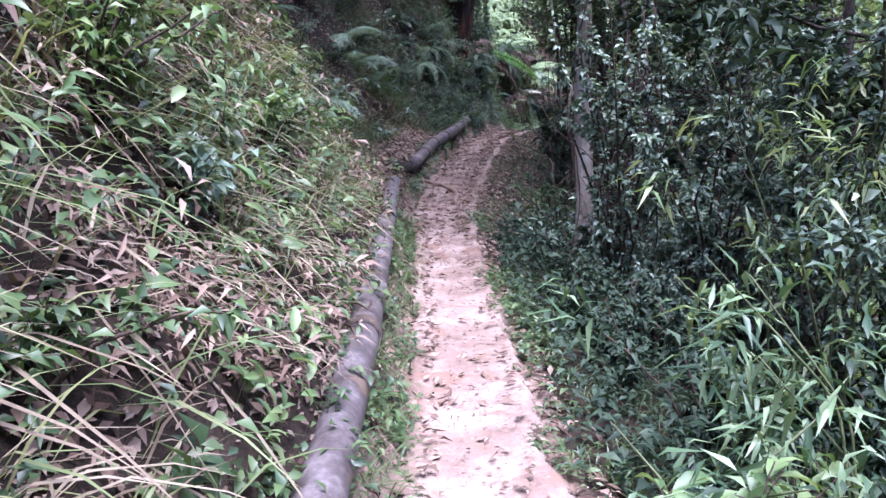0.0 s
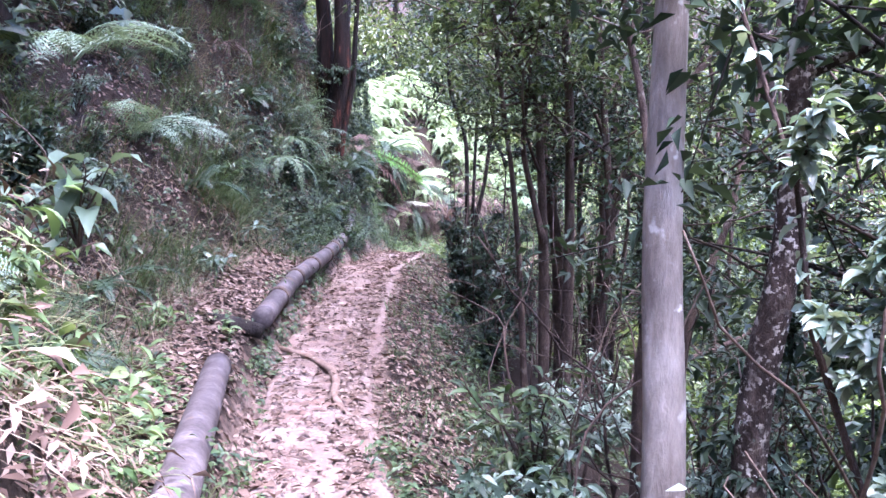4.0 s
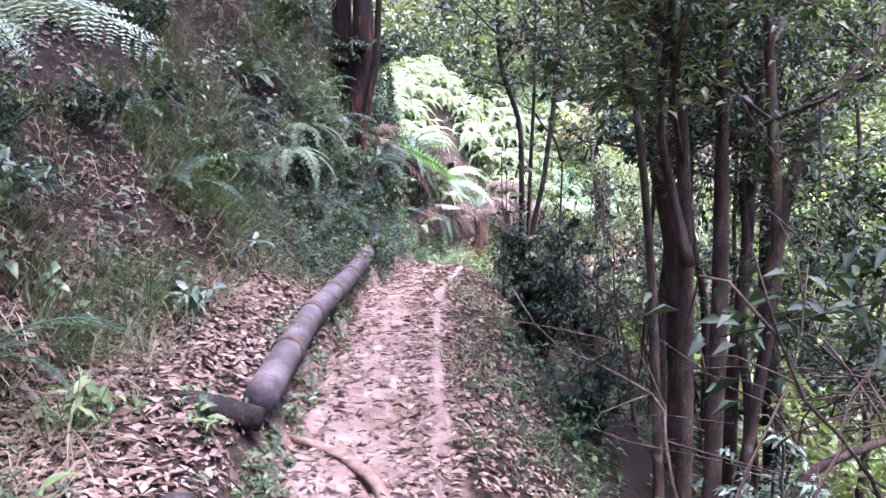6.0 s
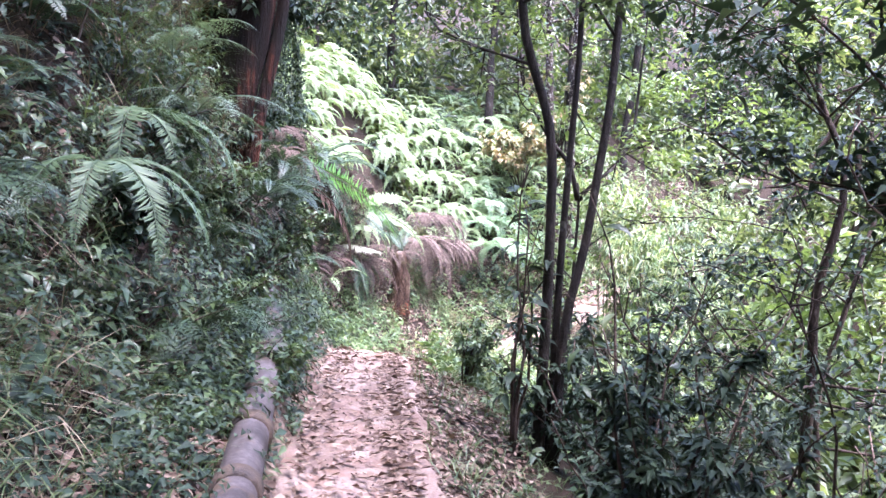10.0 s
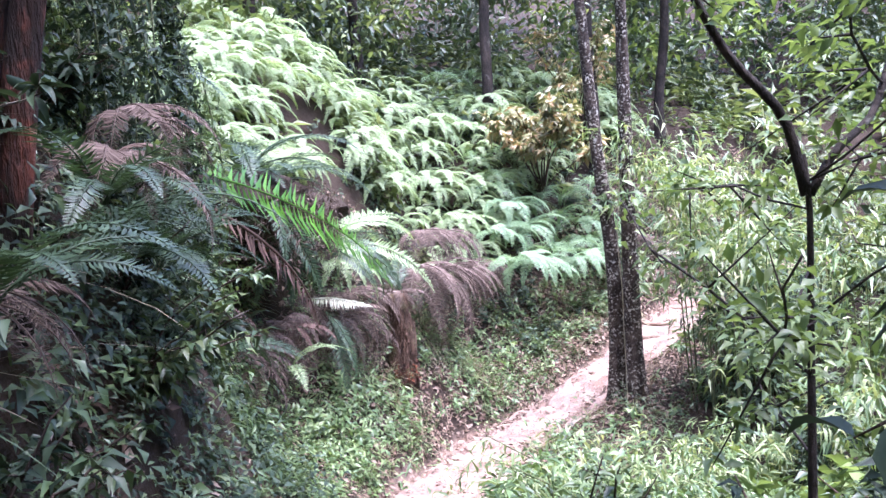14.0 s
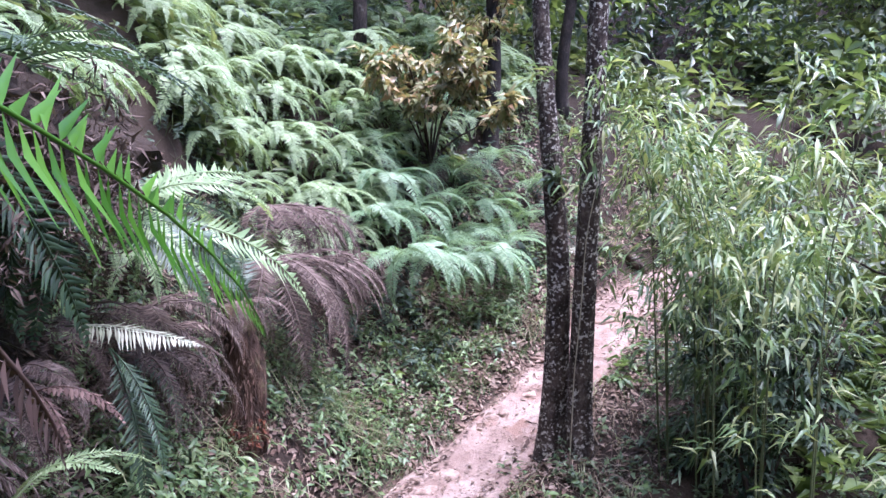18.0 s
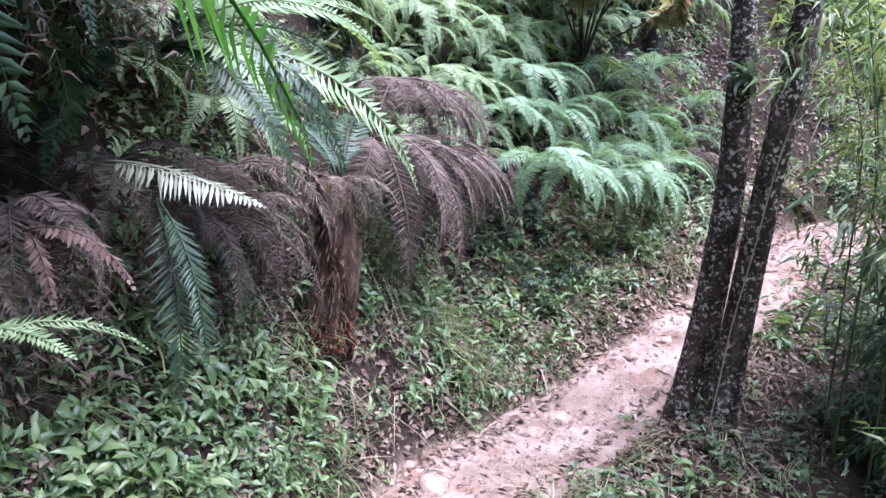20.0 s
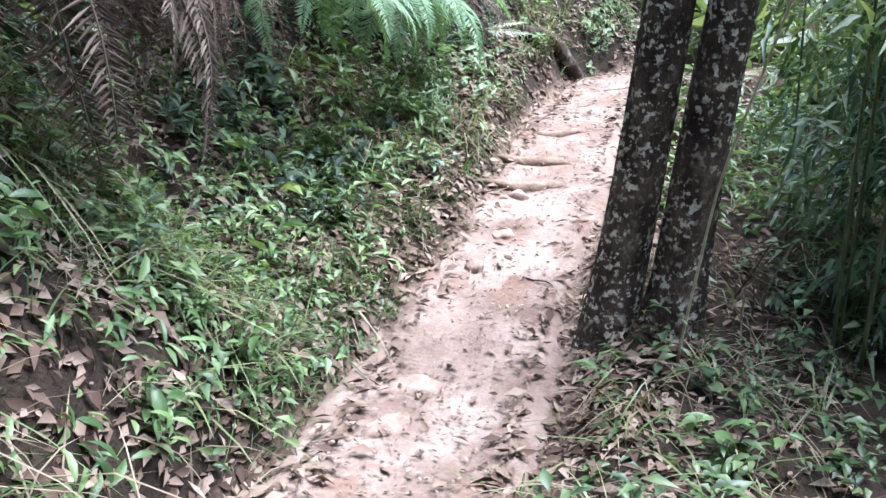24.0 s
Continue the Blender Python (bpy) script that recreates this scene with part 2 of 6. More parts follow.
M_LUSH = leaf_material("lush_weed_leaf", [(0.045, 0.1, 0.025), (0.09, 0.17, 0.045), (0.15, 0.25, 0.075), (0.2, 0.27, 0.1)], glow=0.35)
# lighter leaf: sunlight over the valley is put into this colour
M_SUNNY = leaf_material("sun_brightened_leaf", [(0.07, 0.13, 0.03), (0.13, 0.21, 0.05), (0.21, 0.3, 0.085)], glow=0.45)
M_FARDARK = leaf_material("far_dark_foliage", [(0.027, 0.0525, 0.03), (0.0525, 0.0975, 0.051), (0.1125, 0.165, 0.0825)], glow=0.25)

# ---- mesh helpers ----
RNG = np.random.default_rng(11)


def unit(v):
    v = np.asarray(v, float)
    return v / np.maximum(np.linalg.norm(v, axis=-1, keepdims=True), 1e-9)


def mesh_of(name, verts, faces, smooth=True):
    """A mesh from arrays; faces is (n, 3) or (n, 4)."""
    me = bpy.data.meshes.new(name)
    verts, faces = np.asarray(verts, np.float32), np.asarray(faces, np.int32)
    k = faces.shape[1]
    me.vertices.add(len(verts))
    me.vertices.foreach_set("co", verts.ravel())
    me.loops.add(faces.size)
    me.loops.foreach_set("vertex_index", faces.ravel())
    me.polygons.add(len(faces))
    me.polygons.foreach_set("loop_start", np.arange(0, faces.size, k, dtype=np.int32))
    me.polygons.foreach_set("use_smooth", np.full(len(faces), smooth))
    me.update(calc_edges=True)
    return me


def part(name, me, mat, parent=None, label=""):
    ob = new(name, me)
    if mat is not None and not me.materials:
        me.materials.append(mat)
    ob.parent = parent
    return tagged(ob, label)


def join_geo(pieces):
    """Several (verts, faces) into one."""
    vs, fs, n = [], [], 0
    for v, f in pieces:
        vs.append(v)
        fs.append(np.asarray(f) + n)
        n += len(v)
    return np.concatenate(vs), np.concatenate(fs)


def leaf_geo(pos, along, up, length, width, droop=0.15, fold=0.12, belly=0.42, fine=False, flat=False):
    """Pointed leaves with a folded midrib, one island each; fine: rounder, for leaves seen near."""
    pos, along = np.asarray(pos, float), unit(along)
    n = len(pos)
    side = unit(np.cross(along, np.asarray(up, float)))
    nor = np.cross(side, along)
    L, W = np.broadcast_to(length, n)[:, None], np.broadcast_to(width, n)[:, None]
    tip = pos + along * L - nor * L * droop
    lift = nor * W * fold * 2
    if fine:
        rows = [pos]
        for u, w in ((0.18, 0.62), (0.45, 1.0), (0.76, 0.64)):
            c = pos + along * L * u + nor * (L * droop * (0.9 * u - 1.5 * u * u))
            rows += [c - side * W * w / 2 + lift * w, c, c + side * W * w / 2 + lift * w]
        v = np.stack(rows + [tip], 1).reshape(-1, 3)
        f = [[0, 2, 1], [0, 3, 2], [7, 8, 10], [8, 9, 10]]
        for a in (1, 4):
            f += [[a, a + 1, a + 4], [a, a + 4, a + 3], [a + 1, a + 2, a + 5], [a + 1, a + 5, a + 4]]
        return v, (np.arange(n)[:, None, None] * 11 + np.array(f)).reshape(-1, 3)
    mid = pos + along * L * belly + nor * (L * droop * 0.25)
    if flat:
        v = np.stack([pos, mid - side * W / 2 + lift, tip, mid + side * W / 2 + lift], 1).reshape(-1, 3)
        return v, (np.arange(n)[:, None, None] * 4 + np.array([[0, 2, 1], [0, 3, 2]])).reshape(-1, 3)
    v = np.stack([pos, mid - side * W / 2 + lift, mid, mid + side * W / 2 + lift, tip], 1).reshape(-1, 3)
    f = np.array([[0, 2, 1], [0, 3, 2], [1, 2, 4], [2, 3, 4]])
    return v, (np.arange(n)[:, None, None] * 5 + f).reshape(-1, 3)


def blade_geo(pos, along, length, width, droop):
    """Grass blades: arched strips that narrow to a point."""
    pos, along = np.asarray(pos, float), unit(along)
    n = len(pos)
    L, W, D = (np.broadcast_to(a, n)[:, None] for a in (length, width, droop))
    flat = along * np.array([1, 1, 0.0])
    out = unit(flat + RNG.normal(0, 0.2, (n, 3)) * np.array([1, 1, 0]))
    side = unit(np.cross(out, [0, 0, 1.0]))
    rows = []
    for u, w in ((0, 0.7), (0.4, 1.0), (0.75, 0.65)):
        c = pos + along * L * u + (out * 0.6 - np.array([0, 0, 1.0])) * (L * D * u * u)
        rows += [c - side * W * w / 2, c + side * W * w / 2]
    rows.append(pos + along * L + (out * 0.6 - np.array([0, 0, 1.0])) * (L * D))
    v = np.stack(rows, 1).reshape(-1, 3)
    f = np.array([[0, 1, 3], [0, 3, 2], [2, 3, 5], [2, 5, 4], [4, 5, 6]])
    return v, (np.arange(n)[:, None, None] * 7 + f).reshape(-1, 3)


def tube_geo(points, radii, sides=8, bumpy=0.0, rng=None):
    """A round limb along points, capped by narrowing; triangles."""
    pts, radii = np.asarray(points, float), np.asarray(radii, float)
    n = len(pts)
    tan = unit(np.gradient(pts, axis=0))
    ref = np.array([0.31, 0.95, 0.05]) if abs(tan[0][2]) > 0.6 else np.array([0.05, 0.1, 1.0])
    a = unit(np.cross(tan, ref))
    b = np.cross(tan, a)
    ang = np.linspace(0, 2 * np.pi, sides, endpoint=False)
    ring = np.cos(ang)[None, :, None] * a[:, None] + np.sin(ang)[None, :, None] * b[:, None]
    r = radii[:, None, None] * np.ones((n, sides, 1))
    if bumpy:
        rng = rng or RNG
        k = rng.uniform(0, 6.28, 4)
        u = np.linspace(0, 1, n)[:, None] * n
        r = r * (1 + bumpy * (np.sin(2 * ang[None] + k[0] + 0.35 * u) * 0.5 + np.sin(3 * ang[None] + k[1] - 0.5 * u) * 0.35 + np.sin(5 * ang[None] + k[2] + 0.9 * u) * 0.25))[..., None]
    v = (pts[:, None] + ring * r).reshape(-1, 3)
    i, j = np.meshgrid(np.arange(n - 1), np.arange(sides), indexing="ij")
    p, q = i * sides + j, i * sides + (j + 1) % sides
    f = np.stack([np.stack([p, q, q + sides], -1), np.stack([p, q + sides, p + sides], -1)], 2).reshape(-1, 3)
    v = np.concatenate([v, pts[:1], pts[-1:]])
    m = n * sides
    c0 = np.stack([np.full(sides, m), (np.arange(sides) + 1) % sides, np.arange(sides)], 1)
    c1 = np.stack([np.full(sides, m + 1), m - sides + np.arange(sides), m - sides + (np.arange(sides) + 1) % sides], 1)
    return v, np.concatenate([f, c0, c1])


def smooth_line(points, n, wobble=0.0, rng=None):
    """n points of a soft curve through the given ones."""
    p = np.asarray(points, float)
    u = np.concatenate([[0], np.cumsum(np.linalg.norm(np.diff(p, axis=0), axis=1))])
    t = np.linspace(0, u[-1], n)
    c = np.stack([np.interp(t, u, p[:, k]) for k in range(p.shape[1])], 1)
    for _ in range(max(1, n // (3 * len(p)))):
        c[1:-1] = (c[:-2] + 2 * c[1:-1] + c[2:]) / 4
    if wobble:
        rng = rng or RNG
        k = rng.uniform(0, 6.28, (3, 3))
        w = np.linspace(0, 1, n)[:, None]
        c[:, :3] += wobble * w * (np.sin(5 * w + k[0]) + 0.6 * np.sin(11 * w + k[1]) + 0.3 * np.sin(23 * w + k[2]))
    return c


# ---- the lie of the land ----
# centre of the path: x, y, z, half width, lip, shelf width, shelf slope, bank slope, fall to the right, rise at the right edge
LINE = [
    (0.10, -6.0, 0.10, 0.30, 0.22, 0.32, 0.2, 1.5, 0.45, 0.0),
    (0.10, 0.0, 0.00, 0.30, 0.22, 0.32, 0.2, 1.5, 0.45, 0.0),
    (0.10, 4.0, -0.14, 0.28, 0.22, 0.3, 0.2, 1.75, 0.45, 0.0),
    (0.00, 7.3, -0.31, 0.28, 0.22, 0.32, 0.2, 2.0, 0.55, 0.0),
    (-0.05, 8.9, -0.32, 0.32, 0.20, 0.9, 0.2, 1.2, 0.6, 0.0),
    (0.00, 10.5, -0.35, 0.36, 0.20, 1.1, 0.22, 1.3, 0.6, 0.0),
    (0.22, 12.3, -0.20, 0.36, 0.22, 1.0, 0.3, 1.4, 0.6, 0.0),
    (0.72, 15.6, -0.12, 0.36, 0.20, 0.6, 0.4, 1.7, 0.6, 0.0),
    (1.38, 18.4, -0.23, 0.36, 0.25, 0.3, 0.6, 2.9, 0.5, 0.0),
    (1.78, 20.1, -0.38, 0.34, 0.2, 0.25, 0.7, 2.7, 0.4, 0.0),
    (2.20, 21.0, -0.80, 0.36, 0.15, 0.5, 0.5, 1.8, 0.2, 0.05),
    (2.60, 22.2, -1.20, 0.36, 0.12, 0.6, 0.5, 1.8, 0.15, 0.05),
    (3.25, 23.3, -1.45, 0.42, 0.10, 0.7, 1.25, 1.8, 0.15, 0.1),
    (4.22, 24.55, -1.52, 0.43, 0.08, 0.95, 1.7, 2.0, 0.15, 0.15),
    (5.32, 25.18, -1.40, 0.4, 0.06, 1.4, 0.45, 2.0, 0.1, 0.22),
    (6.25, 25.65, -1.10, 0.34, 0.06, 1.5, 0.45, 1.8, 0.25, 0.2),
    (7.35, 26.2, -0.84, 0.36, 0.1, 1.3, 0.5, 1.6, 0.25, 0.1),
    (8.50, 26.85, -0.52, 0.38, 0.25, 0.7, 0.7, 1.4, 0.25, 0.05),
    (9.80, 27.3, -0.22, 0.4, 0.3, 0.5, 0.8, 1.2, 0.3, 0.0),
    (11.6, 26.8, 0.0, 0.4, 0.15, 0.6, 0.6, 1.0, 0.3, 0.0),
    (14.5, 24.5, 0.1, 0.4, 0.15, 0.6, 0.6, 1.0, 0.3, 0.0),
]
SPINE = smooth_line(LINE, 520)
SPINE_T = unit(np.gradient(SPINE[:, :2], axis=0))
SPINE_S = np.concatenate([[0], np.cumsum(np.linalg.norm(np.diff(SPINE[:, :2], axis=0), axis=1))])


def lattice(x, y, scale, seed):
    """Smooth value noise, -1 to 1."""
    x, y = np.asarray(x) * scale + seed * 17.3, np.asarray(y) * scale + seed * 5.1
    xi, yi = np.floor(x), np.floor(y)
    u, v = x - xi, y - yi
    u, v = u * u * (3 - 2 * u), v * v * (3 - 2 * v)

    def h(a, b):
        s = np.sin(a * 127.1 + b * 311.7 + seed * 74.7) * 43758.5453
        return (s - np.floor(s)) * 2 - 1

    return (h(xi, yi) * (1 - u) + h(xi + 1, yi) * u) * (1 - v) + (h(xi, yi + 1) * (1 - u) + h(xi + 1, yi + 1) * u) * v


def spine_at(x, y):
    """Index on the path's centre nearest to each place, and the distance to the left of it."""
    x, y = np.atleast_1d(np.asarray(x, float)), np.atleast_1d(np.asarray(y, float))
    idx, d = np.empty(len(x), int), np.empty(len(x))
    for a in range(0, len(x), 20000):
        dx, dy = x[a:a + 20000, None] - SPINE[None, :, 0], y[a:a + 20000, None] - SPINE[None, :, 1]
        q = dx * dx + dy * dy
        i = q.argmin(1)
        r = np.arange(len(i))
        side = SPINE_T[i, 0] * dy[r, i] - SPINE_T[i, 1] * dx[r, i]
        idx[a:a + 20000], d[a:a + 20000] = i, np.sqrt(q[r, i]) * np.sign(side + 1e-12)
    return idx, d


def soft(a):
    a = np.clip(a, 0, 1)
    return a * a * (3 - 2 * a)


def height(x, y, bare=False):
    """Height of the ground; bare: with no hollow under the path's sheet."""
    x, y = np.atleast_1d(np.asarray(x, float)), np.atleast_1d(np.asarray(y, float))
    i, d = spine_at(x, y)
    _, _, z, w, lip, shelf, sslope, bank, fall, rise = SPINE[i].T
    wob = 0.06 * lattice(x, y, 2.3, 3) + 0.04 * lattice(x, y, 6.0, 4)
    a = np.abs(d) - w + wob
    reach = 2.5 - 1.1 * soft((y - 19.5) / 3.0)
    left = lip * soft(a / 0.22) + sslope * np.clip(a - 0.05, 0, shelf) + bank * np.clip(a - shelf, 0, reach) + np.where(y > 20, 0.45, 0.75) * np.clip(a - shelf - reach, 0, 40)
    right = rise * soft(a / 0.4) - fall * np.clip(a - 0.15, 0, 6) + 0.8 * np.clip(a - 9, 0, 30)
    out = z + np.where(d > 0, left, right)
    far = soft((np.abs(d) - w) / 1.2)
    out = out + far * (0.16 * lattice(x, y, 0.8, 1) + 0.08 * lattice(x, y, 2.1, 2)) + 0.02 * lattice(x, y, 5.0, 5) + 0.6 * soft(np.abs(d) / 12) * lattice(x, y, 0.25, 6)
    if not bare:
        out = out - 0.05 * (1 - soft((np.abs(d) - w + 0.1) / 0.2))
    return out


def normal_at(x, y):
    e = 0.06
    h = height(x, y, True)
    return unit(np.stack([-(height(x + e, y, True) - h) / e, -(height(x, y + e, True) - h) / e, np.ones_like(h)], 1))


def beside(s0, s1, d0, d1, n, rng=RNG, skew=1.0):
    """n random places between two lengths along the path's line (by index share) and two distances to its left."""
    i = rng.integers(int(s0 * 519), max(int(s1 * 519), int(s0 * 519) + 1), n)
    u = rng.random(n) ** skew
    d = d0 + (d1 - d0) * u
    jit = rng.normal(0, 0.03, (n, 2))
    x = SPINE[i, 0] - SPINE_T[i, 1] * d + jit[:, 0]
    y = SPINE[i, 1] + SPINE_T[i, 0] * d + jit[:, 1]
    return x, y


def clumped(xy, scale, seed, cut=0.0):
    """Only those places that lie in the patches of a soft noise."""
    keep = lattice(xy[0], xy[1], scale, seed) + 0.5 * lattice(xy[0], xy[1], scale * 2.7, seed + 1) > cut
    return xy[0][keep], xy[1][keep]


def share(y):
    """The share of the path's length at which its centre comes to y."""
    return int(np.abs(SPINE[:400, 1] - y).argmin()) / 519


def spread(lo, hi, fine_lo, fine_hi, step):
    mid = np.arange(fine_lo, fine_hi + 1e-6, step)
    grow = np.cumsum(step * 1.22 ** np.arange(1, 40))
    return np.concatenate([(fine_lo - grow)[::-1][(fine_lo - grow)[::-1] > lo], mid, (fine_hi + grow)[(fine_hi + grow) < hi]])


GX, GY = np.meshgrid(spread(-400, 400, -4.5, 12, 0.11), spread(-400, 400, -3, 31, 0.11), indexing="ij")
gz = height(GX.ravel(), GY.ravel())
cut = np.maximum(np.abs(GX.ravel()), np.abs(GY.ravel() - 14))
gz = np.where(cut > 60, np.minimum(gz, 22 + 3 * lattice(GX.ravel(), GY.ravel(), 0.03, 8)), gz)
gn, gm = GX.shape
gi, gj = np.meshgrid(np.arange(gn - 1), np.arange(gm - 1), indexing="ij")
gp = gi * gm + gj
ground = part("ground", mesh_of("ground", np.stack([GX.ravel(), GY.ravel(), gz], 1), np.stack([gp, gp + gm, gp + gm + 1, gp + 1], -1).reshape(-1, 4)), M_SOIL)
gi2, gd = spine_at(GX.ravel(), GY.ravel())
worn = ground.data.attributes.new("worn", "FLOAT", "POINT")
worn.data.foreach_set("value", (1 - soft((np.abs(gd) - SPINE[gi2, 3] + 0.1) / np.where(gd > 0, 0.45 - 0.15 * soft((GY.ravel() - 22.5) / 1.5), 0.35))).astype(np.float32))
tagged(ground, "dark brown forest soil on a steep hillside", "ground", kind="structure")

# the trodden path: a sheet whose edges dip into the soil
pu = np.linspace(-1, 1, 19)
pv, pi_ = [], np.arange(0, 520)
for i in pi_:
    w = SPINE[i, 3] + 0.06
    c, t = SPINE[i, :2], SPINE_T[i]
    edge = 1 + 0.16 * lattice(np.array([c[0] * 1.0, c[0] + 40]), np.array([c[1], c[1]]), 2.2, 9)
    d = pu * w * np.where(pu > 0, edge[0], edge[1])
    pv.append(np.stack([c[0] - t[1] * d, c[1] + t[0] * d], 1))
pv = np.concatenate(pv)
pd = np.tile(np.abs(pu), len(pi_))
pz = SPINE[np.repeat(pi_, 19), 2] + 0.012 + 0.035 * pd ** 2 - 0.1 * soft((pd - 0.8) / 0.2) + 0.02 * lattice(pv[:, 0], pv[:, 1], 5.0, 5) + 0.007 * lattice(pv[:, 0], pv[:, 1], 14.0, 12) + 0.02 * lattice(pv[:, 0], pv[:, 1], 2.5, 13)
pp = (np.arange(519)[:, None] * 19 + np.arange(18)[None]).ravel()
footpath = part("path", mesh_of("path", np.column_stack([pv, pz]), np.stack([pp, pp + 1, pp + 20, pp + 19], 1)), M_PATH)
tagged(footpath, "narrow trodden path of pale pinkish clay", "path", kind="structure")


def ground_z(x, y):
    i, d = spine_at([x], [y])
    z = height([x], [y])[0]
    return float(max(z, SPINE[i[0], 2] + 0.012) if abs(d[0]) < SPINE[i[0], 3] else z)

# ---- kinds of things ----


def thing(name, x, y, z=None, label="", category="", group="", kind=""):
    ob = new(name)
    ob.location = (x, y, ground_z(x, y) if z is None else z)
    return tagged(ob, label, category, group, kind)


def frond_geo(rng, length=1.0, reach=0.16, pairs=26, a0=65, a1=-35, sub=0, wide=0.022, lean=28, sag=0.15, stalk=0.12, leaflet=(0.24, 0.19), messy=5, near=False, rib=1.0):
    """A fern frond that rises from the origin along +x and arches over; sub: leaflets to each side of a pinna."""
    k = 40
    ang = np.radians(np.linspace(a0, a1, k))
    step = length / (k - 1)
    c = np.zeros((k, 3))
    c[1:, 0], c[1:, 2] = np.cumsum(np.cos(ang[:-1]) * step), np.cumsum(np.sin(ang[:-1]) * step)
    c[:, 1] = 0.03 * length * np.sin(np.linspace(0, 2.5, k) + rng.uniform(0, 6))
    tan = unit(np.gradient(c, axis=0))
    rach = tube_geo(c[::4], np.linspace(0.006, 0.0015, len(c[::4])) * (0.6 + 0.6 * length) * rib, 4)
    u = np.linspace(stalk, 0.985, pairs)
    at = np.stack([np.interp(u * (k - 1), np.arange(k), c[:, j]) for j in range(3)], 1)
    tg = unit(np.stack([np.interp(u * (k - 1), np.arange(k), tan[:, j]) for j in range(3)], 1))
    prof = np.clip(np.sin(np.pi * (0.1 + 0.9 * ((u - stalk) / (1 - stalk)) ** 0.75)) ** 0.8, 0.05, 1) * (1 - 0.25 * u)
    up = np.cross(tg, [0, 1.0, 0]) * -1
    geos = [rach]
    for sgn in (-1, 1):
        th = np.radians(lean + rng.normal(0, messy, pairs))[:, None]
        dirs = np.array([0, sgn, 0.0]) * np.cos(th) + tg * np.sin(th) + np.array([0, 0, -1.0]) * (sag * rng.uniform(0.5, 1.6, pairs))[:, None]
        ln = reach * length * prof * rng.uniform(0.95 - 0.018 * messy, 1.1, pairs)
        if not sub:
            geos.append(leaf_geo(at, dirs, up, ln, wide * length, 0.12, 0.06, 0.35, flat=not near))
            continue
        dirs = unit(dirs)
        for m in range(sub):
            f = (m + 0.6) / (sub + 0.3)
            root = at + dirs * (ln * f)[:, None]
            small = ln * leaflet[0] * (1 - 0.75 * f ** 1.5) * rng.uniform(0.7, 1.25, pairs)
            for s2 in (-1, 1):
                d2 = unit(np.cross(up, dirs)) * s2 + dirs * 0.45
                d2 = unit(d2)
                side = unit(np.cross(d2, up))
                tip = root + d2 * small[:, None]
                mid = root + d2 * (small * 0.45)[:, None]
                wv = (small * leaflet[1])[:, None] * side
                v = np.stack([root, mid - wv, tip, mid + wv], 1).reshape(-1, 3)
                b = np.arange(pairs)[:, None] * 4
                geos.append((v, np.concatenate([b + [0, 2, 1], b + [0, 3, 2]])))
    return join_geo(geos)


def frond_set(tag, mat, seeds, **kw):
    out = []
    for s in seeds:
        me = mesh_of(tag, *frond_geo(np.random.default_rng(s), **kw))
        me.materials.append(mat)
        out.append(me)
    return out


FR_SWORD = frond_set("sword_frond", M_FERN, (1, 2, 3), reach=0.18, pairs=40, wide=0.018, a0=55, a1=-45, near=True)
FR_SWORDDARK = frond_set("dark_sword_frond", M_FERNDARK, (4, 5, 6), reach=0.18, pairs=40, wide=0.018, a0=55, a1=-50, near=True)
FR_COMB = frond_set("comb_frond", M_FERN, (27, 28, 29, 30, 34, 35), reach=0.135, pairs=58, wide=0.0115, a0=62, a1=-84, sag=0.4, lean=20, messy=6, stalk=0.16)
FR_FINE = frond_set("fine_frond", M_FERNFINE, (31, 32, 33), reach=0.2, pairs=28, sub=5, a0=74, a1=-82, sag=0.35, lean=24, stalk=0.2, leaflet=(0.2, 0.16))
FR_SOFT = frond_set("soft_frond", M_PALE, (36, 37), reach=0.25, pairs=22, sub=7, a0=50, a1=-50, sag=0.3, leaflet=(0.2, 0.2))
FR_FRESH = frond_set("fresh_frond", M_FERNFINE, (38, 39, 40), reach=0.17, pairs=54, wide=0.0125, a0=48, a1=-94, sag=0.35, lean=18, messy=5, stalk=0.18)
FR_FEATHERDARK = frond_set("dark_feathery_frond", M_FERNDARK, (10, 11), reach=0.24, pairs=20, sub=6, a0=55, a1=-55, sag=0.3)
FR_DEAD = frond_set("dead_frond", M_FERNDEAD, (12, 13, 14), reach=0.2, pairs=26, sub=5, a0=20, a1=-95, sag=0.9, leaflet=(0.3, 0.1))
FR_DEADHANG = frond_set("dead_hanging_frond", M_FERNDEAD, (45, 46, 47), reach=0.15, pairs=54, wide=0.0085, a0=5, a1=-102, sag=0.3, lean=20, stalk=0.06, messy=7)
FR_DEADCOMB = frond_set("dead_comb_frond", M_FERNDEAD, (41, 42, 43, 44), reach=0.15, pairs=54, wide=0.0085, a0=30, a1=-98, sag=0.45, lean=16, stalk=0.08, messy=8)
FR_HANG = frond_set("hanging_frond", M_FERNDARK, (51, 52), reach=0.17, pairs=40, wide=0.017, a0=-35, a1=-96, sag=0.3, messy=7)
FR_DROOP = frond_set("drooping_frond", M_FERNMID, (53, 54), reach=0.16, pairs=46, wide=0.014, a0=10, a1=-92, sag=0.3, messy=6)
FR_PALE = frond_set("pale_frond", M_FERNPALE, (15,), reach=0.2, pairs=34, wide=0.02, a0=12, a1=-22, sag=0.7, near=True)
FR_RED = frond_set("red_frond", M_FERNRED, (16, 17), reach=0.16, pairs=18, wide=0.04, a0=10, a1=-75, sag=0.8)
